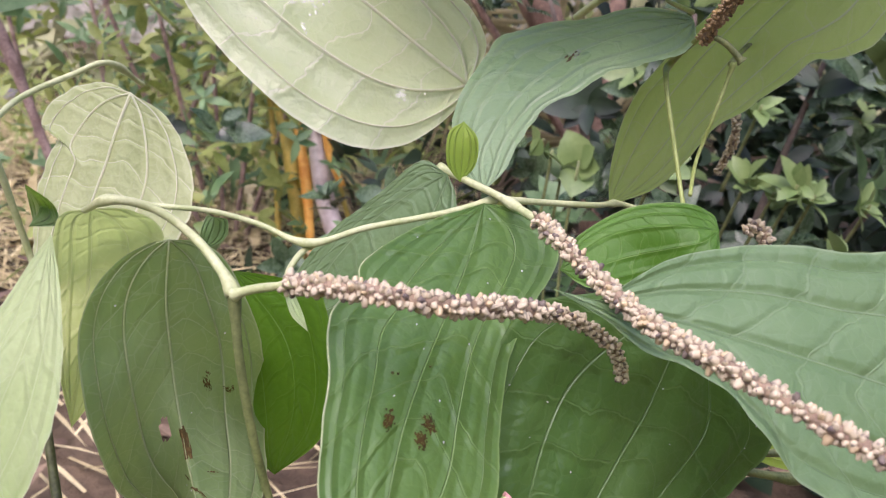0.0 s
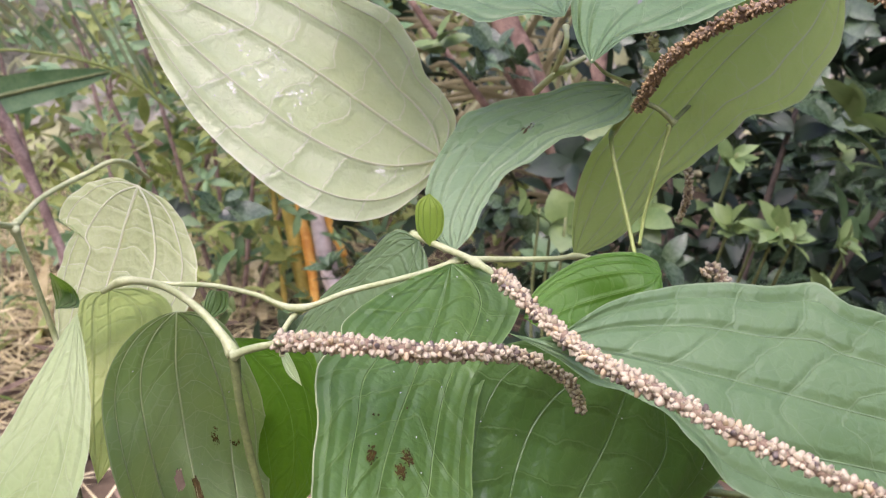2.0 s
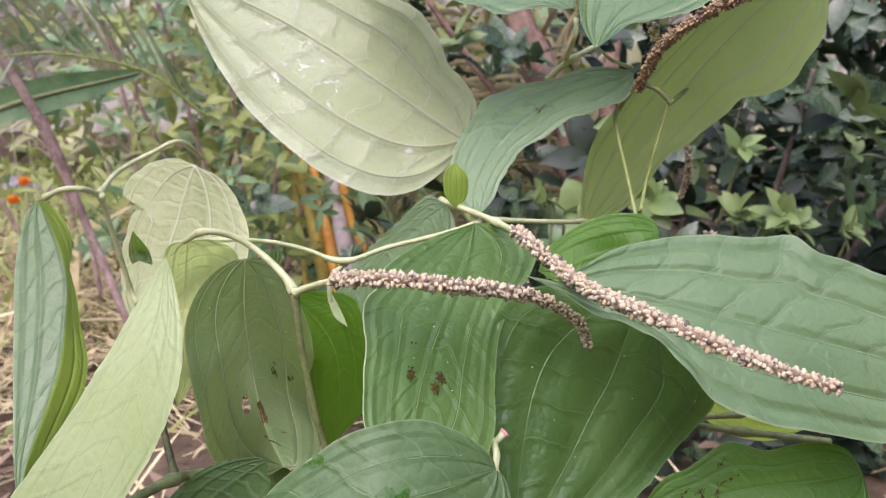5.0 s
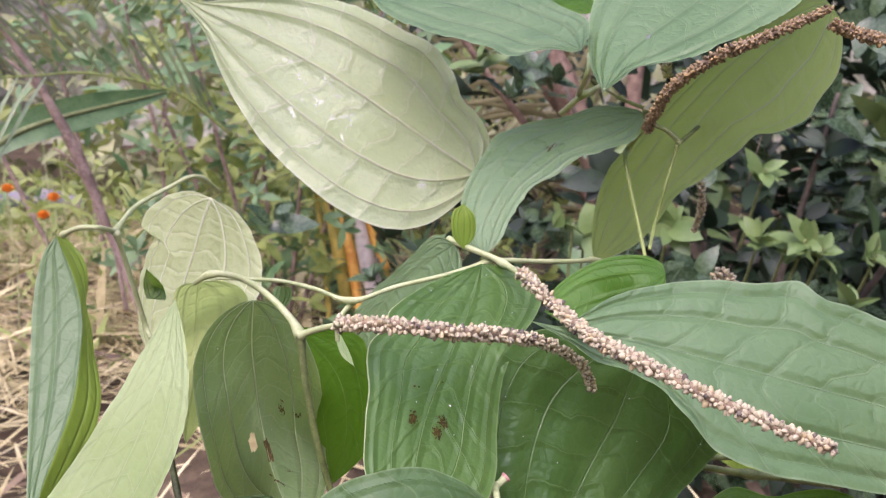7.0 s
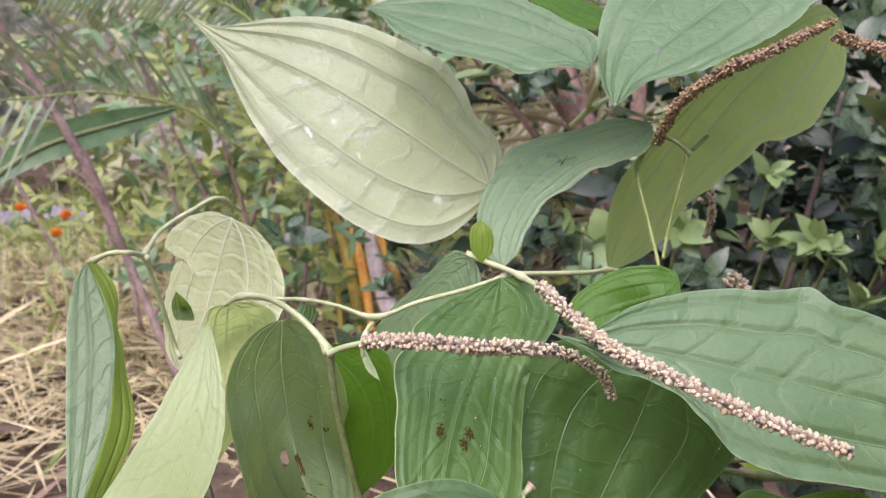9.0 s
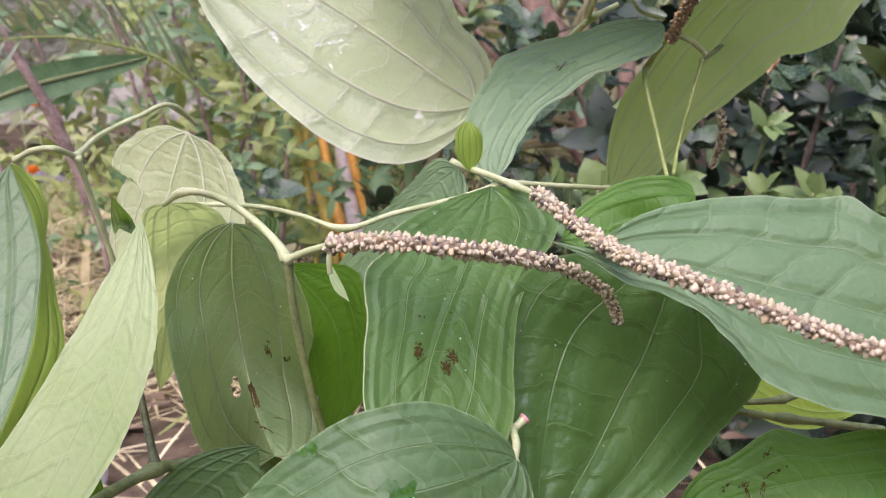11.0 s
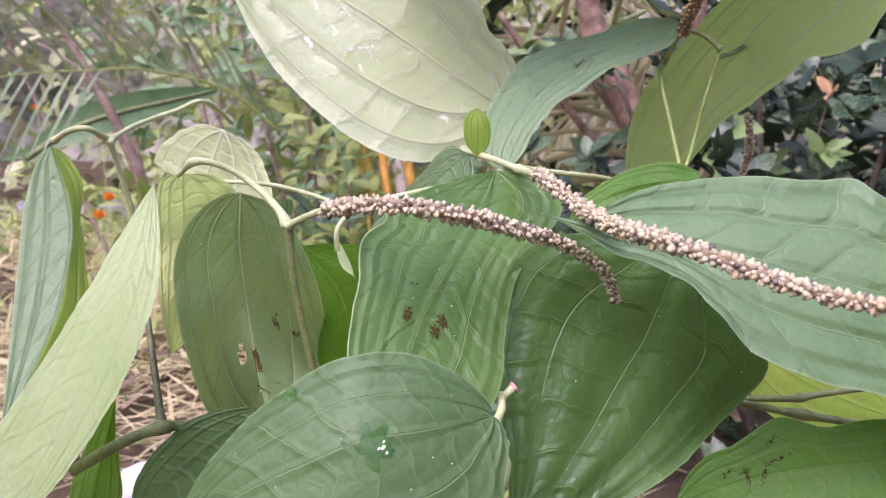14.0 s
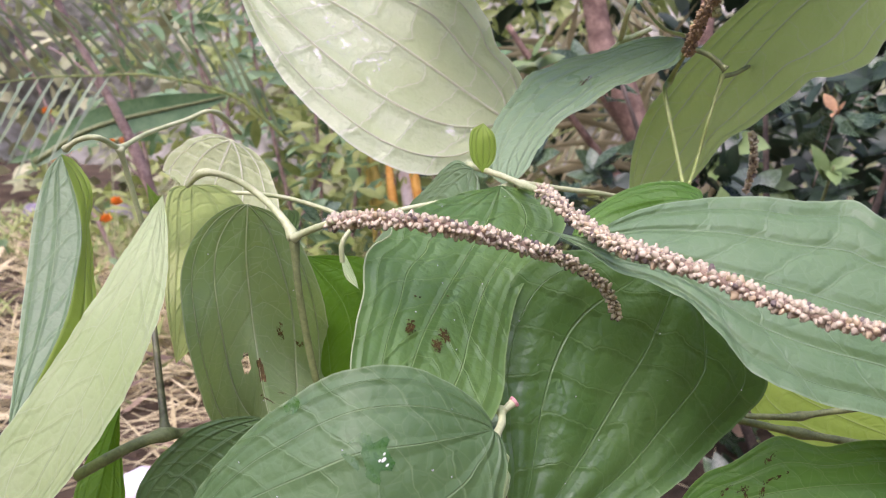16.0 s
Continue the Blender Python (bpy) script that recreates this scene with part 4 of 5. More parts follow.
STEM_UP = [(0.0870, 0.3052, 0.6211), (0.0844, 0.3297, 0.6101), (0.0813, 0.3197, 0.6032), (0.0866, 0.3104, 0.5789), (0.0904, 0.2998, 0.5596), (0.0885, 0.2767, 0.5514)]
STEM_UPB = [(0.0914, 0.3120, 0.6229), (0.0983, 0.3082, 0.6198), (0.1050, 0.3064, 0.6139)]
STEM_FORK = [(0.0825, 0.4197, 0.6438), (0.0660, 0.4069, 0.6346), (0.0552, 0.4128, 0.6241)]
STEM_FORKB = [(0.0715, 0.4212, 0.6597), (0.0668, 0.3825, 0.6491), (0.0647, 0.4121, 0.6338)]
STEM_FORKC = [(0.0630, 0.2771, 0.6386), (0.0792, 0.3308, 0.6342), (0.0896, 0.3277, 0.6303)]
BRANCH_L = [(-0.1239, 0.1692, 0.4627), (-0.1093, 0.1767, 0.4710), (-0.1002, 0.1851, 0.4736), (-0.0951, 0.1936, 0.4716), (-0.0758, 0.2054, 0.4703)]
BRANCH_LV = [(-0.0993, 0.1861, 0.4737), (-0.1063, 0.1969, 0.4846), (-0.1128, 0.2064, 0.4985), (-0.1215, 0.2202, 0.5120), (-0.1254, 0.2259, 0.5191)]
BRANCH_R = [(0.1102, 0.2825, 0.4634), (0.1245, 0.2827, 0.4642), (0.1421, 0.2868, 0.4640), (0.1563, 0.2950, 0.4640), (0.1868, 0.3053, 0.4667)]
BRANCH_RB = [(0.1098, 0.2596, 0.4705), (0.1392, 0.2681, 0.4636), (0.1569, 0.2734, 0.4600), (0.1869, 0.2802, 0.4544)]
CUT = [(0.0192, 0.1631, 0.4918), (0.0206, 0.1751, 0.4924), (0.0194, 0.1874, 0.4927)]
CUT_END = [(0.0199, 0.1853, 0.4923), (0.0238, 0.1879, 0.4953)]
STEM_UPC = [(0.1062, 0.3193, 0.6129), (0.1007, 0.3154, 0.5911), (0.0973, 0.3153, 0.5737), (0.0919, 0.2975, 0.5633)]
STEM_UPD = [(0.1078, 0.3279, 0.6122), (0.1241, 0.3624, 0.6184), (0.1476, 0.3913, 0.6351), (0.1785, 0.4154, 0.6655)]

stem(vine, STEM_ARCH, 0.0011, 0.0018, name="petiole", knots=(0.2, 1.0))
stem(vine, STEM_DOWN, 0.0015, 0.0017, STEM_BROWN, label="olive green hanging stem", knots=(0.0,))
stem(vine, STEM_A, 0.0016, 0.0012, name="peduncle", knots=(0.0,))
stem(vine, STEM_LONG, 0.0010, 0.0014, name="petiole", label="long thin light green petiole", knots=(0.48, 1.0), count=80)
stem(vine, STEM_DROP, 0.0013, 0.0012, name="petiole", knots=(0.0,))
stem(vine, STEM_B, 0.0016, 0.0016, knots=(0.0, 0.65))
stem(vine, STEM_SIDE, 0.0014, 0.0012, knots=(0.72,))
stem(vine, STEM_NODE, 0.0013, 0.0015, name="petiole", knots=(0.0, 1.0))
stem(vine, STEM_LEFT, 0.0014, 0.0014, knots=(0.0,))
stem(vine, STEM_BACK, 0.0013, 0.0014, name="petiole", knots=(0.0, 0.8))
stem(vine, STEM_UP, 0.0013, 0.0010, STEM_GREEN, name="petiole", knots=(0.25,))
stem(vine, STEM_UPB, 0.0013, 0.0016, STEM_BROWN, name="petiole", knots=(1.0,))
stem(vine, STEM_UPC, 0.0010, 0.0009, STEM_GREEN, name="petiole", knots=(0.0,))
stem(vine, STEM_UPD, 0.0014, 0.0013, STEM_BROWN, name="petiole")
stem(vine, STEM_FORK, 0.0017, 0.0024, knots=(0.5,))
stem(vine, STEM_FORKB, 0.0016, 0.0018, name="petiole", knots=(0.0,))
stem(vine, STEM_FORKC, 0.0006, 0.0012, name="petiole")
stem(vine, BRANCH_L, 0.0024, 0.0020, STEM_BROWN, name="branch", label="thick olive green branch", knots=(0.5,))
stem(vine, BRANCH_LV, 0.0018, 0.0011, STEM_DARK, name="petiole", knots=(0.0,))
stem(vine, BRANCH_R, 0.0016, 0.0018, STEM_BROWN, name="branch", label="thin olive green branch", knots=(0.45,))
stem(vine, BRANCH_RB, 0.0018, 0.0022, STEM_BROWN, name="branch", knots=(0.4,))
stem(vine, CUT, 0.0016, 0.0015, name="petiole", knots=(0.0, 0.9))
cut = stem(vine, CUT_END, 0.0013, 0.0019, name="cut_stub", label="short cut stem stub with a pink end", count=10)
end = spline(CUT_END, 10)
stem(cut, [end[-1] - (end[-1] - end[-2]) * 1.2, end[-1] + (end[-1] - end[-2]) * 0.5], 0.0021, 0.0024, PINK, "cut_face", "pink cut face", count=4, sides=12)
stem(cut, [end[-1], end[-1] + (end[-1] - end[-2]) * 0.65], 0.0014, 0.0013, PITH, "pith", "dark red pith", count=4, sides=10)


# ---- flower spikes ----
def bead_mesh(name, seed, material):
    """A small rounded fruit with a blunt tip."""
    rng = random.Random(seed)
    prof = [(0.0, -0.4), (0.85, -0.3), (1.0, 0.1), (0.66, 0.5), (0.44, 0.95)]
    sides = 6
    verts = [(0, 0, -0.5)]
    for r, z in prof[1:]:
        for s in range(sides):
            a = 2 * math.pi * (s + 0.5 * rng.random()) / sides
            k = r * (0.78 + 0.4 * rng.random())
            verts.append((k * math.cos(a), k * math.sin(a), z + 0.12 * rng.random()))
    verts.append((0, 0, 1.1))
    faces = [(0, 1 + (s + 1) % sides, 1 + s) for s in range(sides)]
    for k in range(3):
        for s in range(sides):
            t = (s + 1) % sides
            faces.append((1 + k * sides + s, 1 + k * sides + t, 1 + (k + 1) * sides + t, 1 + (k + 1) * sides + s))
    last = 1 + 3 * sides
    faces += [(last + s, last + (s + 1) % sides, len(verts) - 1) for s in range(sides)]
    me = bpy.data.meshes.new(name)
    me.from_pydata(verts, [], faces)
    me.materials.append(material)
    # 0 at the fruit's base, 1 at its tip
    me.attributes.new("tipward", "FLOAT", "POINT").data.foreach_set("value", [(v[2] + 0.5) / 1.6 for v in verts])
    me.polygons.foreach_set("use_smooth", [True] * len(me.polygons))
    return me


BEADS = {"cream": [bead_mesh("fruit", k, FRUIT) for k in range(5)], "brown": [bead_mesh("fruit", k + 9, FRUIT_BROWN) for k in range(3)]}


def flower_spike(label, points, radius, bead, kind="cream", singles=150, taper=0.35, seed=1):
    """A rachis set all round with small fruits; those on the outer side are single pieces."""
    rng = random.Random(seed)
    length = np.linalg.norm(np.diff(spline(points, 100), axis=0), axis=1).sum()
    count = max(10, int(length / (bead * 0.80)))
    path = spline(points, count)
    tan = np.gradient(path, axis=0)
    tan /= np.linalg.norm(tan, axis=1)[:, None]
    shrink = [1.0 - taper * max(0.0, k / (count - 1) - 0.55) / 0.45 for k in range(count)]
    rad = [radius * s * (1 + 0.12 * noise.noise(Vector(p) * 120)) for s, p in zip(shrink, path)]
    rod = part_mesh("flower_spike", tube_mesh("flower_spike", path, rad, 8), RACHIS, vine, label)
    around = max(5, int(2 * math.pi * (radius + bead * 0.4) / (bead * 0.92)))
    made = []
    for k in range(count):
        side = np.cross(tan[k], (0.1, 0.3, 0.95))
        side /= np.linalg.norm(side)
        up = np.cross(tan[k], side)
        for s in range(around):
            a = 2 * math.pi * (s + 0.5 * (k % 2) + rng.uniform(-0.2, 0.2)) / around
            out = Vector(math.cos(a) * side + math.sin(a) * up)
            out = (out + Vector([rng.uniform(-0.4, 0.4) for _ in range(3)])).normalized()
            if rng.random() < 0.03:
                continue
            place = Vector(path[k]) + Vector(tan[k]) * rng.uniform(-0.3, 0.3) * bead + out * rad[k] * rng.uniform(0.8, 1.05)
            size = bead * 0.5 * shrink[k] ** 0.5 * rng.uniform(0.7, 1.2)
            turn = out.to_track_quat("Z", "Y").to_matrix().to_4x4()
            m = Matrix.Translation(place) @ turn @ pose(0, 0, 0, 0, 0, rng.uniform(0, 360)) @ Matrix.Diagonal((size * rng.uniform(0.85, 1.08), size * rng.uniform(0.85, 1.08), size * rng.uniform(1.0, 1.6), 1))
            made.append((out.y - 0.6 * out.z + 0.25 * rng.random(), m, rng.randrange(len(BEADS[kind]))))
    order = sorted(range(len(made)), key=lambda i: made[i][0])
    rest_v, rest_f, rest_r = [], [], []
    for rank, i in enumerate(order):
        _, m, which = made[i]
        me = BEADS[kind][which]
        if rank < singles:
            ob = new("fruit", me)
            ob.parent = rod
            ob.matrix_basis = m
        else:
            base = len(rest_v)
            rest_v += [tuple(m @ v.co) for v in me.vertices]
            rest_r += [(v.co.z + 0.5) / 1.6 for v in me.vertices]
            rest_f += [tuple(base + q for q in p.vertices) for p in me.polygons]
    if rest_v:
        me = bpy.data.meshes.new("fruit_coat")
        me.from_pydata(rest_v, [], rest_f)
        me.attributes.new("tipward", "FLOAT", "POINT").data.foreach_set("value", rest_r)
        ob = part_mesh("fruit_coat", me, FRUIT if kind == "cream" else FRUIT_BROWN, rod)
        tagged(ob, kind="stuff")
    return rod


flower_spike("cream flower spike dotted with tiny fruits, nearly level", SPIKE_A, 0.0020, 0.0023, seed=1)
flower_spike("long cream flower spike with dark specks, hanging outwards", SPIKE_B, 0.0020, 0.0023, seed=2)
flower_spike("dry brown flower spike", SPIKE_C, 0.0020, 0.0019, "brown", 0, seed=3)
flower_spike("grey brown flower spike", SPIKE_D, 0.0020, 0.0020, "brown", 0, seed=4)
flower_spike("thin pale flower spike hanging down", SPIKE_E, 0.0014, 0.0021, "cream", 0, seed=5)
flower_spike("short pale flower spike", SPIKE_F, 0.0018, 0.0030, "cream", 0, seed=6)
flower_spike("curled pale flower spike", SPIKE_G, 0.0022, 0.0034, "cream", 0, seed=7)

# ---- ground ----
SOIL = plain_material("leaf_litter_soil", (0.060, 0.044, 0.028), (0.16, 0.120, 0.074), 2.5, 0.9, 0.8, 0.02, fine=14)
STRAW = plain_material("dry_straw", (0.32, 0.26, 0.10), (0.86, 0.77, 0.44), 20, 0.7, 0.2, 0.002, 0.7, 0.15)
GRASS = plain_material("low_weeds", (0.13, 0.22, 0.04), (0.46, 0.52, 0.16), 20, 0.6, 0.2, 0.002, 0.7, 0.25)


SOIL_LITTER = plain_material("fallen_leaf", (0.08, 0.05, 0.035), (0.34, 0.25, 0.15), 20, 0.8, 0.3, 0.002, 0.7)


def ground_sheet():
    rings, spokes = 46, 96
    verts, faces = [(0.0, 1.0, 0.0)], []
    for r in range(rings):
        d = 0.12 * (1.165 ** r) if r < rings - 1 else 400.0
        for s in range(spokes):
            a = 2 * math.pi * s / spokes
            x, y = d * math.cos(a), 1.0 + d * math.sin(a)
            z = 0.035 * noise.noise(Vector((x * 1.7, y * 1.7, 0))) + 0.012 * noise.noise(Vector((x * 9, y * 9, 3)))
            verts.append((x, y, z if d < 60 else 0.0))
    faces += [(0, 1 + s, 1 + (s + 1) % spokes) for s in range(spokes)]
    for r in range(rings - 1):
        for s in range(spokes):
            t = (s + 1) % spokes
            faces.append((1 + r * spokes + s, 1 + (r + 1) * spokes + s, 1 + (r + 1) * spokes + t, 1 + r * spokes + t))
    me = bpy.data.meshes.new("ground")
    me.from_pydata(verts, [], faces)
    return tagged(part_mesh("ground", me, SOIL, None), "dark garden soil with leaf litter", "ground", kind="structure")


ground_sheet()


def blades(name, label, material, count, area, length, width, lie, seed, category):
    """Loose narrow blades on the ground. area: x0, x1, y0, y1; lie: how flat they lie."""
    rng = random.Random(seed)
    verts, faces = [], []
    for _ in range(count):
        x, y = (rng.gauss((p + q) / 2, (q - p) / 3.2) for p, q in (area[:2], area[2:]))
        if noise.noise(Vector((x * 1.1, y * 1.1, seed))) < rng.uniform(-0.7, 0.1) or math.hypot(x, y) < 0.35:
            continue
        a = rng.uniform(0, 2 * math.pi)
        ln, w = length * rng.uniform(0.4, 1.3), width * rng.uniform(0.6, 1.4)
        rise = ln * (1 - lie) * rng.uniform(0.5, 1.0) + ln * lie * rng.uniform(0.0, 0.35)
        flat = math.sqrt(max(ln * ln - rise * rise, 0.0))
        dx, dy = math.cos(a), math.sin(a)
        z = rng.uniform(0.0, 0.06)
        base = len(verts)
        for s, k in ((0.0, 0.7), (0.5, 1.0), (1.0, 0.15)):
            px, py, pz = x + dx * flat * s, y + dy * flat * s, z + rise * (s - 0.25 * s * s)
            verts += [(px - dy * w * k, py + dx * w * k, pz), (px + dy * w * k, py - dx * w * k, pz + 0.2 * w)]
        faces += [(base, base + 1, base + 3, base + 2), (base + 2, base + 3, base + 5, base + 4)]
    me = bpy.data.meshes.new(name)
    me.from_pydata(verts, [], faces)
    return tagged(part_mesh(name, me, material, None), label, category, kind="stuff")


blades("straw_mulch", "loose dry yellow straw spread on the soil", STRAW, 17000, (-2.6, -0.25, 0.7, 3.4), 0.17, 0.0028, 0.9, 11, "straw")
blades("dry_leaves", "long dry tan leaf blades on the straw", STRAW, 90, (-1.9, -0.45, 1.1, 2.6), 0.42, 0.016, 0.8, 12, "dry leaves")
blades("weeds", "short yellow-green weeds among the straw", GRASS, 4200, (-3.2, 0.2, 1.6, 5.0), 0.13, 0.006, 0.3, 13, "weeds")

blades("leaf_litter", "fallen brown leaves and twigs on the soil", SOIL_LITTER, 5200, (-3.2, 3.2, -2.6, 4.2), 0.10, 0.014, 0.92, 14, "leaf litter")

# ---- shrubs ----
BARK_SHRUB = plain_material("dark_shrub_bark", (0.05, 0.04, 0.03), (0.15, 0.12, 0.085), 40, 0.8, 0.6, 0.004)
# Low colour also darkened for shade in the gaps, high colour raised for sheen.
DARK_LEAF = plain_material("shrub_leaf_dark", (0.012, 0.034, 0.014), (0.135, 0.205, 0.095), 30, 0.27, 0.2, 0.002, 0.6, 0.1)
# Shaded copy of the shrub leaf: the shade is in its near-black colour.
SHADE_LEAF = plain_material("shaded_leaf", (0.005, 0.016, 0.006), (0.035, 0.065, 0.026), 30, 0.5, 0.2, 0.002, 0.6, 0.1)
YOUNG_LEAF = plain_material("shrub_leaf_young", (0.11, 0.19, 0.05), (0.24, 0.33, 0.11), 30, 0.4, 0.2, 0.002, 0.5, 0.2)
BLUE_LEAF = plain_material("shrub_leaf_bluish", (0.08, 0.17, 0.06), (0.26, 0.40, 0.17), 30, 0.4, 0.2, 0.002, 0.6, 0.2)
LIME_LEAF = plain_material("shrub_leaf_lime", (0.16, 0.23, 0.04), (0.46, 0.52, 0.16), 30, 0.45, 0.2, 0.002, 0.6, 0.3)
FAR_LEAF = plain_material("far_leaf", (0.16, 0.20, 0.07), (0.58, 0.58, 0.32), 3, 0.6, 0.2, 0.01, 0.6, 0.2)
BARK = plain_material("reddish_bark", (0.12, 0.070, 0.045), (0.33, 0.225, 0.155), 40, 0.8, 0.8, 0.006)
BARK_DARK = plain_material("grey_brown_bark", (0.17, 0.115, 0.090), (0.42, 0.32, 0.26), 40, 0.8, 0.6, 0.004)


def oval_leaf_data(length, width, bend):
    """A small folded, bent oval leaf along +x: places and faces."""
    v, f = [], []
    for k in range(6):
        s = k / 5
        w = width * 0.5 * math.sin(math.pi * min(1, 0.04 + s * 0.96)) ** 0.8 * (1.12 - 0.35 * s)
        z = -bend * length * s * s + 0.15 * length * s
        v += [(length * s, w, z + 0.25 * w), (length * s, 0, z), (length * s, -w, z + 0.25 * w)]
    for k in range(5):
        a = 3 * k
        f += [(a, a + 1, a + 4, a + 3), (a + 1, a + 2, a + 5, a + 4)]
    return v, f


def shrub(name, label, category, stems, shoots, leaf_len, leaf_wid, mats, bark, singles, seed, per=(5, 9), tilt=(0.0, 0.7)):
    """stems: lists of places; shoots: places that carry a whorl of leaves. mats: (material, share) pairs."""
    rng = random.Random(seed)
    root = tagged(new(name), label, category)
    for points, r0, r1 in stems:
        stem(root, points, r0, r1, bark, "stem", count=18, sides=8)
    shapes = [oval_leaf_data(leaf_len * k, leaf_wid * k, b) for k, b in ((1.0, 0.1), (0.85, 0.3), (1.15, 0.2), (0.7, 0.05))]
    meshes = {}
    left = singles
    rest = {}
    for p in shoots:
        pick, mat = rng.random(), mats[0][0]
        for m, share in mats:
            if pick < share:
                mat = m
                break
            pick -= share
        axis = Vector((rng.uniform(-0.7, 0.7), rng.uniform(-1.0, 0.2), rng.uniform(0.1, 1.0))).normalized()
        turn = axis.to_track_quat("Z", "Y").to_matrix().to_4x4()
        n = rng.randint(*per)
        for k in range(n):
            which = rng.randrange(len(shapes))
            m = (Matrix.Translation(Vector(p) - axis * rng.uniform(0, 0.6) * leaf_len) @ turn @ pose(0, 0, 0, 0, 0, 137.5 * k + rng.uniform(-20, 20))
                 @ pose(0, 0, 0, rng.uniform(-25, 25), -math.degrees(rng.uniform(*tilt)), 0) @ Matrix.Scale(rng.uniform(0.7, 1.15), 4))
            v, f = shapes[which]
            if left > 0:
                left -= 1
                if (which, mat) not in meshes:
                    me = bpy.data.meshes.new("leaf")
                    me.from_pydata(v, [], f)
                    meshes[which, mat] = me
                ob = part_mesh("leaf", meshes[which, mat], mat, root)
                ob.matrix_basis = m
            else:
                vs, fs = rest.setdefault(mat, ([], []))
                base = len(vs)
                vs += [tuple(m @ Vector(q)) for q in v]
                fs += [tuple(base + q for q in face) for face in f]
    for mat, (vs, fs) in rest.items():
        me = bpy.data.meshes.new("foliage")
        me.from_pydata(vs, [], fs)
        tagged(part_mesh("foliage", me, mat, root), kind="stuff")
    return root


rng = random.Random(5)
SHRUB_AT = Vector((0.421, 0.963, 0.458))
foot = (SHRUB_AT.x, SHRUB_AT.y + 0.25, -0.02)
shoots = []
for _ in range(330):
    x = rng.gauss(0.12, 0.36)
    d = rng.random()
    shoots.append((SHRUB_AT.x + x, SHRUB_AT.y + 0.05 + d * 0.55 + 0.10 * x * x, rng.uniform(0.0, SHRUB_AT.z + 0.30 + 0.12 * x)))
shrub("dark_shrub", "dense shrub with small glossy dark green leaves", "shrub",
      [([foot, (SHRUB_AT.x + dx * 0.5, SHRUB_AT.y + 0.25, 0.3), (SHRUB_AT.x + dx, SHRUB_AT.y + 0.2, 0.65)], 0.012, 0.004) for dx in (-0.3, -0.1, 0.1, 0.35, 0.6)],
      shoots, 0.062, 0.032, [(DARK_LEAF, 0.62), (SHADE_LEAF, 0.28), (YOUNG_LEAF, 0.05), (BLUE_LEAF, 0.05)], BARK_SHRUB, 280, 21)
young = [(0.396, 0.899, 0.472), (0.382, 0.923, 0.457), (0.226, 0.868, 0.486), (0.362, 0.963, 0.551), (0.414, 0.890, 0.464), (0.475, 0.885, 0.460), (0.431, 0.838, 0.408), (0.360, 0.954, 0.465)]
shrub("young_shoots", "light green young shoots on top of the shrub", "shrub", [([p, (p[0], p[1] + 0.04, p[2] - 0.06), (p[0], p[1] + 0.08, p[2] - 0.12)], 0.002, 0.003) for p in young],
      young, 0.040, 0.022, [(YOUNG_LEAF, 1.0)], STEM_BROWN, 60, 22, (7, 10), (0.2, 1.0))
rounds = [(0.115, 0.886, 0.487), (0.145, 0.881, 0.478), (0.131, 0.901, 0.467)]
shrub("round_leaved_weed", "low weed with round pale green leaves", "weed", [([p, (p[0], p[1] + 0.02, p[2] - 0.15), (p[0] + 0.03, p[1] + 0.05, -0.02)], 0.002, 0.003) for p in rounds],
      rounds, 0.045, 0.044, [(YOUNG_LEAF, 1.0)], STEM_BROWN, 30, 23, (3, 4), (0.2, 0.9))

# ---- blue-green bush and canes ----
bush = []
BUSH_AT = Vector((-0.513, 1.727, 0.590))
for _ in range(400):
    bush.append((BUSH_AT.x + rng.gauss(0, 0.27), BUSH_AT.y + rng.uniform(-0.15, 0.6), rng.uniform(0.12, BUSH_AT.z + 0.55)))
shrub("blue_green_bush", "loose bush with drooping blue-green leaves", "bush",
      [([(BUSH_AT.x + 0.1 * dx, BUSH_AT.y + 0.2, -0.02), (BUSH_AT.x + dx * 0.7, BUSH_AT.y + 0.15, 0.5), (BUSH_AT.x + dx * 1.3, BUSH_AT.y + 0.1, 1.05)], 0.008, 0.004) for dx in (-0.35, -0.2, -0.05, 0.1, 0.25)],
      bush, 0.062, 0.023, [(BLUE_LEAF, 0.6), (LIME_LEAF, 0.4)], BARK_DARK, 120, 24, (4, 6), (-0.5, 0.5))
lime = []
for _ in range(300):
    q = Vector((-1.063, 2.158, 0.694))
    lime.append((q.x + rng.gauss(0, 0.55), q.y + rng.uniform(-0.3, 0.8), rng.uniform(0.1, q.z + 0.5)))
shrub("lime_bush", "sparse bush with lime green leaves", "bush",
      [([(q.x + dx * 0.4, q.y + 0.2, -0.02), (q.x + dx * 0.8, q.y + 0.2, 0.5), (q.x + dx * 1.2, q.y + 0.1, 1.2)], 0.010, 0.004) for dx in (-0.6, -0.25, 0.1, 0.5)],
      lime, 0.055, 0.018, [(LIME_LEAF, 0.7), (BLUE_LEAF, 0.3)], BARK_DARK, 40, 25, (3, 6), (-0.4, 0.6))

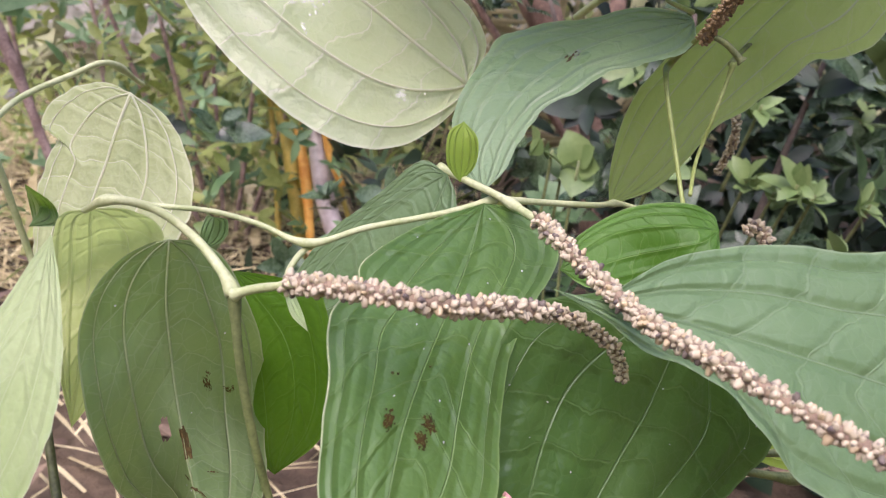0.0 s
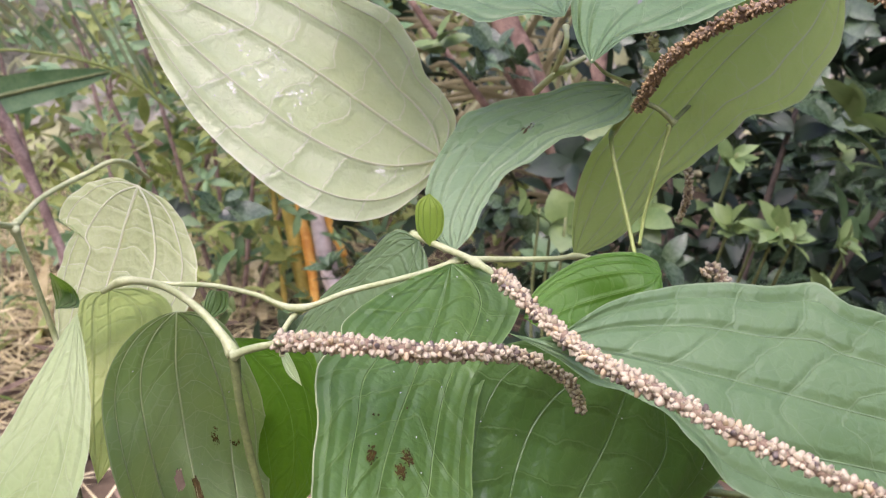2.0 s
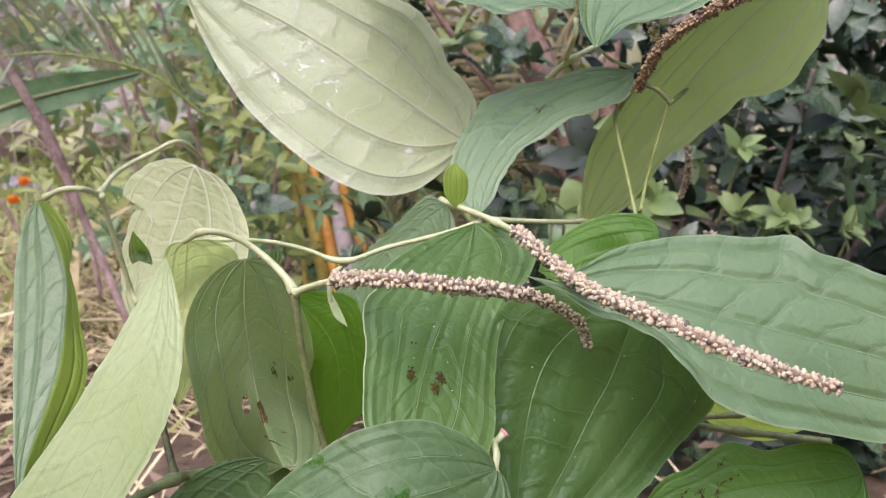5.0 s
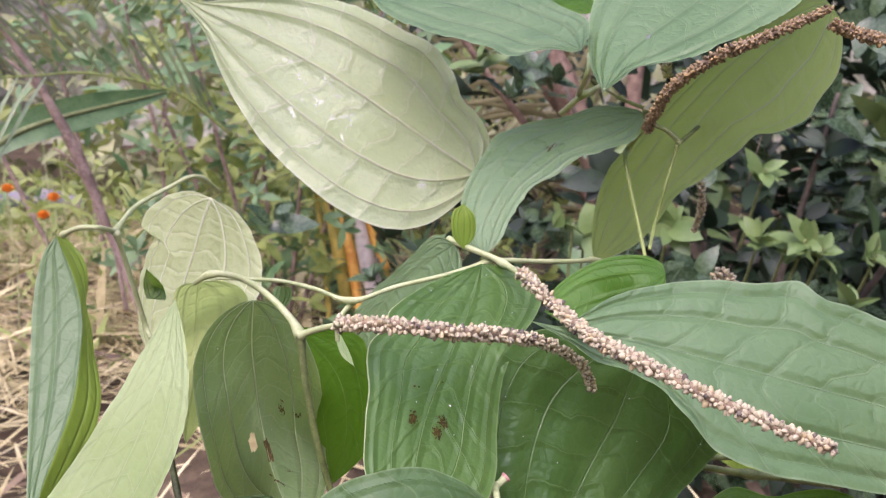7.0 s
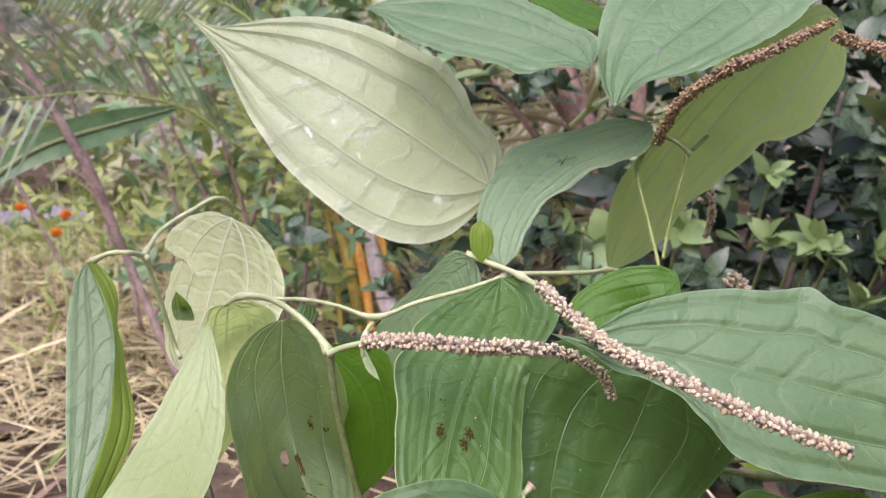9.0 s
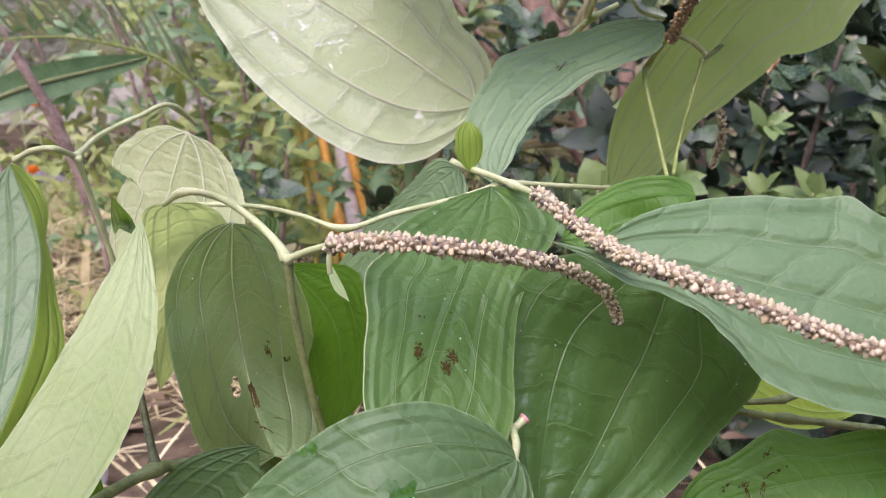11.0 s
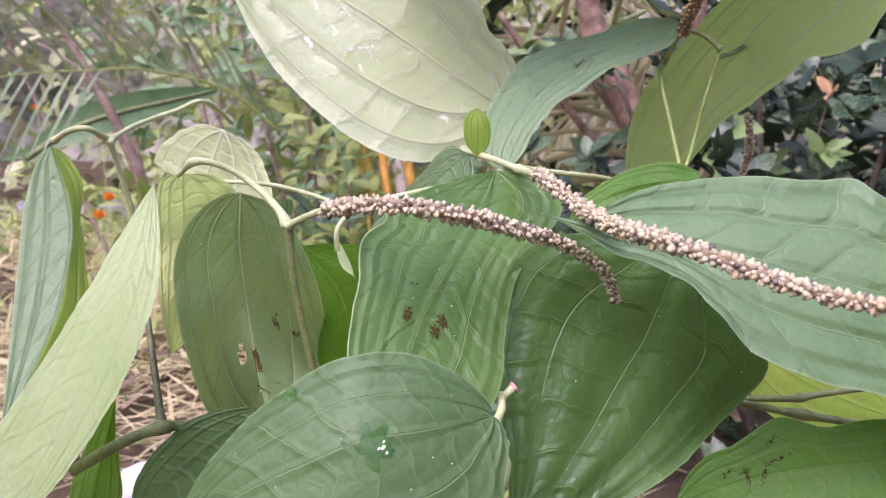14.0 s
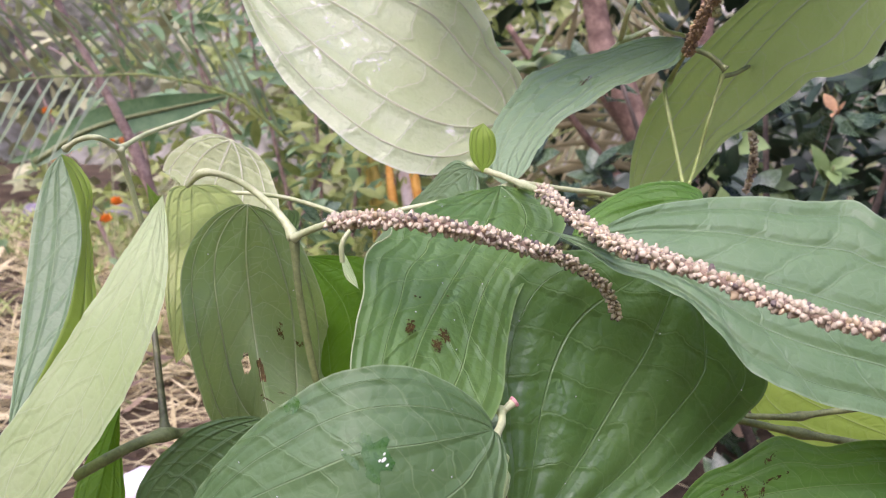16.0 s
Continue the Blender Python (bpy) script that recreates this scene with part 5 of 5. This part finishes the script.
CANE_WHITE = plain_material("pale_cane_sheath", (0.42, 0.36, 0.32), (0.74, 0.68, 0.62), 14, 0.5, 0.3, 0.003)
CANE_ORANGE = plain_material("orange_cane_sheath", (0.62, 0.26, 0.03), (0.85, 0.50, 0.10), 20, 0.5, 0.3, 0.003)
CANE_YELLOW = plain_material("yellow_cane", (0.36, 0.30, 0.05), (0.66, 0.50, 0.10), 20, 0.5, 0.3, 0.003)
palm = tagged(new("golden_cane_palm"), "clump of golden cane palm stems with orange and white sheaths", "palm")
stem(palm, [(-0.212, 1.798, 0.052), (-0.267, 1.826, 0.185), (-0.298, 1.848, 0.320), (-0.334, 1.881, 0.481)], 0.030, 0.020, CANE_WHITE, "sheath", "pale white cane sheath", count=24)
stem(palm, [(-0.226, 1.809, 0.218), (-0.260, 1.817, 0.285), (-0.278, 1.826, 0.358), (-0.313, 1.846, 0.511)], 0.010, 0.016, CANE_ORANGE, "sheath", "orange cane sheath", count=24)
stem(palm, [(-0.311, 1.823, 0.012), (-0.347, 1.868, 0.202), (-0.404, 1.910, 0.407), (-0.470, 1.938, 0.682)], 0.017, 0.008, CANE_YELLOW, "cane", count=24, knots=(0.3, 0.6))
stem(palm, [(-0.283, 1.784, 0.040), (-0.314, 1.827, 0.225), (-0.362, 1.879, 0.411), (-0.402, 1.914, 0.656)], 0.012, 0.007, CANE_ORANGE, "cane", count=24, knots=(0.3, 0.6))
stem(palm, [(-0.378, 1.871, 0.039), (-0.402, 1.915, 0.234), (-0.445, 1.967, 0.443), (-0.520, 1.972, 0.779)], 0.009, 0.006, CANE_YELLOW, "cane", count=24)
stem(palm, [(-0.180, 1.899, 0.023), (-0.251, 1.937, 0.205), (-0.267, 1.991, 0.358), (-0.215, 2.036, 0.589)], 0.008, 0.006, CANE_YELLOW, "cane", count=24)

# ---- trunks and sticks ----
def single_stem(name, label, category, points, r0, r1, material, knots=(), twigs=3):
    """A bare stem with a few short side twigs."""
    root = tagged(new(name), label, category)
    stem(root, points, r0, r1, material, "main_stem", count=30, sides=12, knots=knots)
    path = spline(points, 30)
    rng = random.Random(int(1000 * abs(points[0][0])))
    for k in range(twigs):
        p = path[6 + (k * 20) // max(twigs, 1)]
        q = p + np.array((rng.uniform(-0.16, 0.16), rng.uniform(-0.05, 0.05), rng.uniform(0.06, 0.16)))
        stem(root, [tuple(p), tuple((p + q) / 2 + np.array((0, 0, 0.02))), tuple(q)], r1 * 0.5, r1 * 0.25, material, "twig", count=8, sides=6)
    return root


tree = tagged(new("small_tree"), "small tree with smooth reddish brown forked trunk", "tree")
stem(tree, [(0.324, 1.554, 0.147), (0.279, 1.612, 0.374), (0.196, 1.641, 0.571), (0.125, 1.647, 0.708), (0.086, 1.667, 0.857), (0.063, 1.664, 1.000)], 0.036, 0.028, BARK, "trunk", count=40, knots=(0.62,))
stem(tree, [(0.304, 1.521, 0.204), (0.294, 1.560, 0.383), (0.294, 1.599, 0.609), (0.307, 1.621, 0.788), (0.305, 1.607, 0.958)], 0.022, 0.016, BARK, "limb", count=40)
stem(tree, [(0.316, 1.560, 0.289), (0.203, 1.540, 0.440), (0.120, 1.535, 0.529), (0.004, 1.522, 0.669), (-0.074, 1.514, 0.773)], 0.010, 0.007, BARK, "limb", count=30)
single_stem("brown_sapling", "thin leaning brown sapling stem", "sapling", [(-0.588, 1.381, 0.051), (-0.695, 1.411, 0.301), (-0.764, 1.408, 0.496), (-0.822, 1.383, 0.636), (-0.868, 1.351, 0.748), (-0.905, 1.314, 0.865)], 0.010, 0.008, BARK_DARK, (0.55,))
single_stem("dry_stick", "thin dry brown stick", "stick", [(-0.762, 1.569, 0.154), (-0.800, 1.591, 0.322), (-0.851, 1.585, 0.455), (-0.898, 1.564, 0.503)], 0.006, 0.003, BARK_DARK)
single_stem("dry_stick", "thin dry brown stick", "stick", [(-0.757, 1.824, 0.284), (-0.794, 1.838, 0.528), (-0.832, 1.822, 0.725), (-0.848, 1.802, 0.875)], 0.007, 0.004, BARK_DARK)

# ---- palm fronds ----
FROND_DARK = plain_material("dark_palm_leaflet", (0.04, 0.09, 0.02), (0.14, 0.22, 0.07), 10, 0.45, 0.2, 0.002, 0.5, 0.2)
FROND_GREY = plain_material("grey_palm_leaflet", (0.12, 0.19, 0.08), (0.33, 0.41, 0.22), 10, 0.4, 0.2, 0.002, 0.5, 0.2)
FROND_DRY = plain_material("dry_palm_leaflet", (0.14, 0.12, 0.05), (0.36, 0.33, 0.16), 10, 0.6, 0.2, 0.002, 0.5, 0.2)


def palm_frond(label, points, reach, width, material, sweep, pairs=26, droop=0.4, untidy=1.0, lower_from=0.0):
    """A frond: a rib with narrow leaflets to both sides."""
    root = tagged(new("palm_frond"), label, "palm frond")
    stem(root, points, 0.004, 0.0015, STEM_GREEN, "rib", count=30, sides=8)
    path = spline(points, pairs)
    tan = np.gradient(path, axis=0)
    rng = random.Random(pairs)
    for k in range(1, pairs):
        t = Vector(tan[k]).normalized()
        for sgn in (-1, 1):
            if sgn < 0 and k < lower_from * pairs:
                continue
            out = (Vector(sweep) * sgn + t * (0.75 + untidy * rng.uniform(-0.35, 0.35)) + Vector((rng.uniform(-0.4, 0.4), rng.uniform(-0.5, 0.3), rng.uniform(-0.35, 0.35))) * untidy).normalized()
            ln = reach * rng.uniform(0.7, 1.1) * (0.45 + 0.55 * math.sin(math.pi * (0.15 + 0.8 * k / pairs)))
            side = out.cross(Vector((0.2, 1, 0.1))).normalized() * width
            bm = bmesh.new()
            rows = []
            for s, w in ((0.0, 0.5), (0.35, 1.0), (0.7, 0.8), (1.0, 0.1)):
                c = Vector(path[k]) + out * ln * s - Vector((0, 0, 1)) * droop * ln * s * s
                rows.append((bm.verts.new(c - side * w), bm.verts.new(c + Vector((0, -1, 0)) * width * 0.3), bm.verts.new(c + side * w)))
            for a, b in zip(rows, rows[1:]):
                bm.faces.new((a[0], a[1], b[1], b[0]))
                bm.faces.new((a[1], a[2], b[2], b[1]))
            part("leaflet", bm, material, root)
    return root


palm_frond("grey-green palm frond fanning over the straw", [(-0.52, 1.564, 0.54), (-0.605, 1.484, 0.624), (-0.71, 1.37, 0.654), (-0.771, 1.282, 0.647), (-0.814, 1.2, 0.639), (-0.848, 1.119, 0.624)], 0.22, 0.0042, FROND_GREY, (-0.1, 0.2, 1.0), 24, 0.16, 0.22, 0.62)
palm_frond("dark green feathery palm frond arching high", [(-0.400, 1.326, 0.758), (-0.443, 1.310, 0.795), (-0.519, 1.280, 0.825), (-0.600, 1.246, 0.830), (-0.701, 1.200, 0.812)], 0.09, 0.0036, FROND_DARK, (0.1, 0.1, 1.0), 30, 0.15, 0.15)
palm_frond("dry olive palm frond behind the tree", [(0.307, 1.958, 0.812), (0.206, 1.978, 0.651), (0.096, 1.986, 0.596), (-0.017, 1.986, 0.539), (-0.131, 1.975, 0.439)], 0.34, 0.005, FROND_DRY, (0.15, 0.0, 1.0), 32, 0.1)
palm_frond("dry olive palm frond low behind the tree", [(0.368, 1.724, 0.313), (0.254, 1.763, 0.461), (0.150, 1.782, 0.612), (0.007, 1.784, 0.762)], 0.26, 0.007, FROND_DRY, (0.8, 0.0, 0.5), 24, 0.2)


# ---- broad leaf, flowers, stones ----
def broad_leaf(name, label, category, a, b, c, width, material):
    """One long strap leaf from a over b to c."""
    path = spline([a, b, c], 20)
    tan = np.gradient(path, axis=0)
    bm = bmesh.new()
    rows = []
    for k in range(20):
        t = Vector(tan[k]).normalized()
        side = t.cross(Vector((0, 1, 0))).normalized()
        w = width * math.sin(math.pi * (0.06 + 0.92 * k / 19)) ** 0.7
        p = Vector(path[k])
        rows.append((bm.verts.new(p - side * w + Vector((0, -0.3 * w, 0))), bm.verts.new(p), bm.verts.new(p + side * w + Vector((0, -0.3 * w, 0)))))
    for r, s in zip(rows, rows[1:]):
        bm.faces.new((r[0], r[1], s[1], s[0]))
        bm.faces.new((r[1], r[2], s[2], s[1]))
    root = tagged(new(name), label, category)
    part("blade", bm, material, root)
    part_mesh("midrib", tube_mesh("midrib", path + np.array((0, -0.002, 0)), [0.006 - 0.0002 * k for k in range(20)], 8), STEM_BROWN, root)
    return root


broad_leaf("strap_leaf", "broad dark green strap leaf", "leaf", (-0.920, 1.315, 0.489), (-0.826, 1.379, 0.559), (-0.637, 1.527, 0.624), 0.032, BLUE_LEAF)
MARIGOLD = plain_material("orange_petals", (0.75, 0.22, 0.01), (0.90, 0.38, 0.03), 60, 0.6, 0.3, 0.002)
STONE = plain_material("grey_stone", (0.15, 0.13, 0.15), (0.34, 0.31, 0.33), 12, 0.85, 0.6, 0.01)
WHITE = plain_material("white_stone", (0.62, 0.58, 0.60), (0.82, 0.80, 0.80), 20, 0.7, 0.5, 0.004)


def flower(p, r, seed):
    rng = random.Random(seed)
    root = tagged(new("marigold"), "small orange marigold flower on a thin stalk", "flower", "marigolds in the straw")
    stem(root, [(p[0], p[1], 0.0), (p[0] + 0.01, p[1], p[2] * 0.5), p], 0.002, 0.0015, STEM, "stalk", count=8, sides=6)
    for k in range(16):
        a = k * 2.4
        tilt = 0.25 + 0.9 * (k / 16)
        d = Vector((math.cos(a) * math.sin(tilt), math.sin(a) * math.sin(tilt), math.cos(tilt)))
        s = d.cross(Vector((0, 0, 1))).normalized() * r * 0.35
        bm = bmesh.new()
        c = Vector(p)
        vs = [bm.verts.new(q) for q in (c, c + d * r * 0.7 - s, c + d * r * 1.05 - s * 0.5 + Vector((0, 0, 0.1 * r)), c + d * r * 1.05 + s * 0.5, c + d * r * 0.7 + s)]
        bm.faces.new(vs)
        part("petal", bm, MARIGOLD, root)
    return root


for k, p in enumerate(((-1.261, 2.164, 0.492), (-1.227, 2.183, 0.492), (-1.013, 1.708, 0.326), (-1.349, 2.103, 0.464), (-1.330, 1.995, 0.442), (-0.992, 1.719, 0.367), (-1.126, 1.760, 0.378), (-1.409, 2.094, 0.571))):
    flower(p, 0.020, k)


def stone(name, label, category, p, r, material, seed, squash=0.7):
    bm = bmesh.new()
    bmesh.ops.create_icosphere(bm, subdivisions=3, radius=1.0)
    for v in bm.verts:
        k = 1 + 0.25 * noise.noise(v.co * 1.3 + Vector((seed, 0, 0))) + 0.06 * noise.noise(v.co * 5)
        v.co = Vector((v.co.x * r * k, v.co.y * r * k, v.co.z * r * k * squash)) + Vector(p)
    return tagged(part(name, bm, material, None), label, category)


for k, (p, r) in enumerate((((-2.386, 3.717, 0.050), 0.075), ((-2.364, 3.838, 0.050), 0.07), ((-2.207, 3.894, 0.050), 0.08), ((-2.101, 3.892, 0.040), 0.06), ((-2.625, 3.814, 0.050), 0.08))):
    stone("stone", "rounded grey garden stone", "stone", p, r, STONE, k * 3.1)
q = Vector((-0.556, 1.000, 0.040))
stone("white_stone", "smooth white stone on the soil", "stone", (q.x, q.y, 0.03), 0.035, WHITE, 3.3, 0.9)
TAN = plain_material("dead_leaf", (0.28, 0.15, 0.06), (0.55, 0.35, 0.16), 60, 0.7, 0.3, 0.002, 0, 0.2)
q = (0.368, 0.996, 0.618)
shrub("dead_leaf", "curled tan dead leaf caught on the shrub", "leaf", [([q, (q[0], q[1] + 0.03, q[2] - 0.05), (q[0], q[1] + 0.06, q[2] - 0.1)], 0.001, 0.001)], [q], 0.026, 0.012, [(TAN, 1.0)], BARK_DARK, 10, 31, (4, 5), (0.0, 1.0))

# ---- distance ----
def far_foliage(name, label, count, box, size, material, seed):
    rng = random.Random(seed)
    vs, fs = [], []
    v, f = oval_leaf_data(size, size * 0.45, 0.3)
    for _ in range(count):
        p = Vector([rng.gauss((b[0] + b[1]) / 2, (b[1] - b[0]) / 3.4) for b in box[:2]] + [box[2][1] * rng.random() ** 1.2])
        if noise.noise(Vector((p.x * 1.2, p.y * 1.2, p.z * 1.5 + seed))) < rng.uniform(-0.6, 0.15):
            continue
        m = Matrix.Translation(p) @ pose(0, 0, 0, rng.uniform(-60, 60), rng.uniform(-60, 60), rng.uniform(0, 360)) @ Matrix.Scale(rng.uniform(0.5, 1.3), 4)
        base = len(vs)
        vs += [tuple(m @ Vector(q)) for q in v]
        fs += [tuple(base + q for q in face) for face in f]
    me = bpy.data.meshes.new(name)
    me.from_pydata(vs, [], fs)
    return tagged(part_mesh(name, me, material, None), label, "foliage", kind="stuff")


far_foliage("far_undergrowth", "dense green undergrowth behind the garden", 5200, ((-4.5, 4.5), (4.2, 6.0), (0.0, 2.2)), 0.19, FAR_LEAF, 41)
# Extra near-black leaves fill in the deep shade behind the shrub.
far_foliage("back_shade", "leaves behind the shrub, coloured dark for the shade there", 9000, ((0.15, 2.6), (2.0, 2.9), (0.0, 2.3)), 0.10, SHADE_LEAF, 42)
far_foliage("mid_undergrowth", "mixed green leaves behind the bush", 2600, ((-1.6, 0.6), (2.9, 3.6), (0.05, 1.6)), 0.09, LIME_LEAF, 43)
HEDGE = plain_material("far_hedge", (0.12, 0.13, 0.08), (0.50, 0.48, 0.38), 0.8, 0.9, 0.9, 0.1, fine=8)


def hedge():
    verts, faces = [], []
    cols, rows = 60, 14
    for c in range(cols + 1):
        a = 2 * math.pi * c / cols
        for r in range(rows + 1):
            z = 4.2 * r / rows
            d = 9.0 + 0.9 * noise.noise(Vector((math.cos(a) * 6, math.sin(a) * 6, z)))
            verts.append((d * math.cos(a), 1.0 + d * math.sin(a), z - 0.05 + (0.4 * noise.noise(Vector((a * 9, 0, 1))) if r == rows else 0)))
    for c in range(cols):
        for r in range(rows):
            i = c * (rows + 1) + r
            faces.append((i, i + rows + 1, i + rows + 2, i + 1))
    me = bpy.data.meshes.new("backdrop")
    me.from_pydata(verts, [], faces)
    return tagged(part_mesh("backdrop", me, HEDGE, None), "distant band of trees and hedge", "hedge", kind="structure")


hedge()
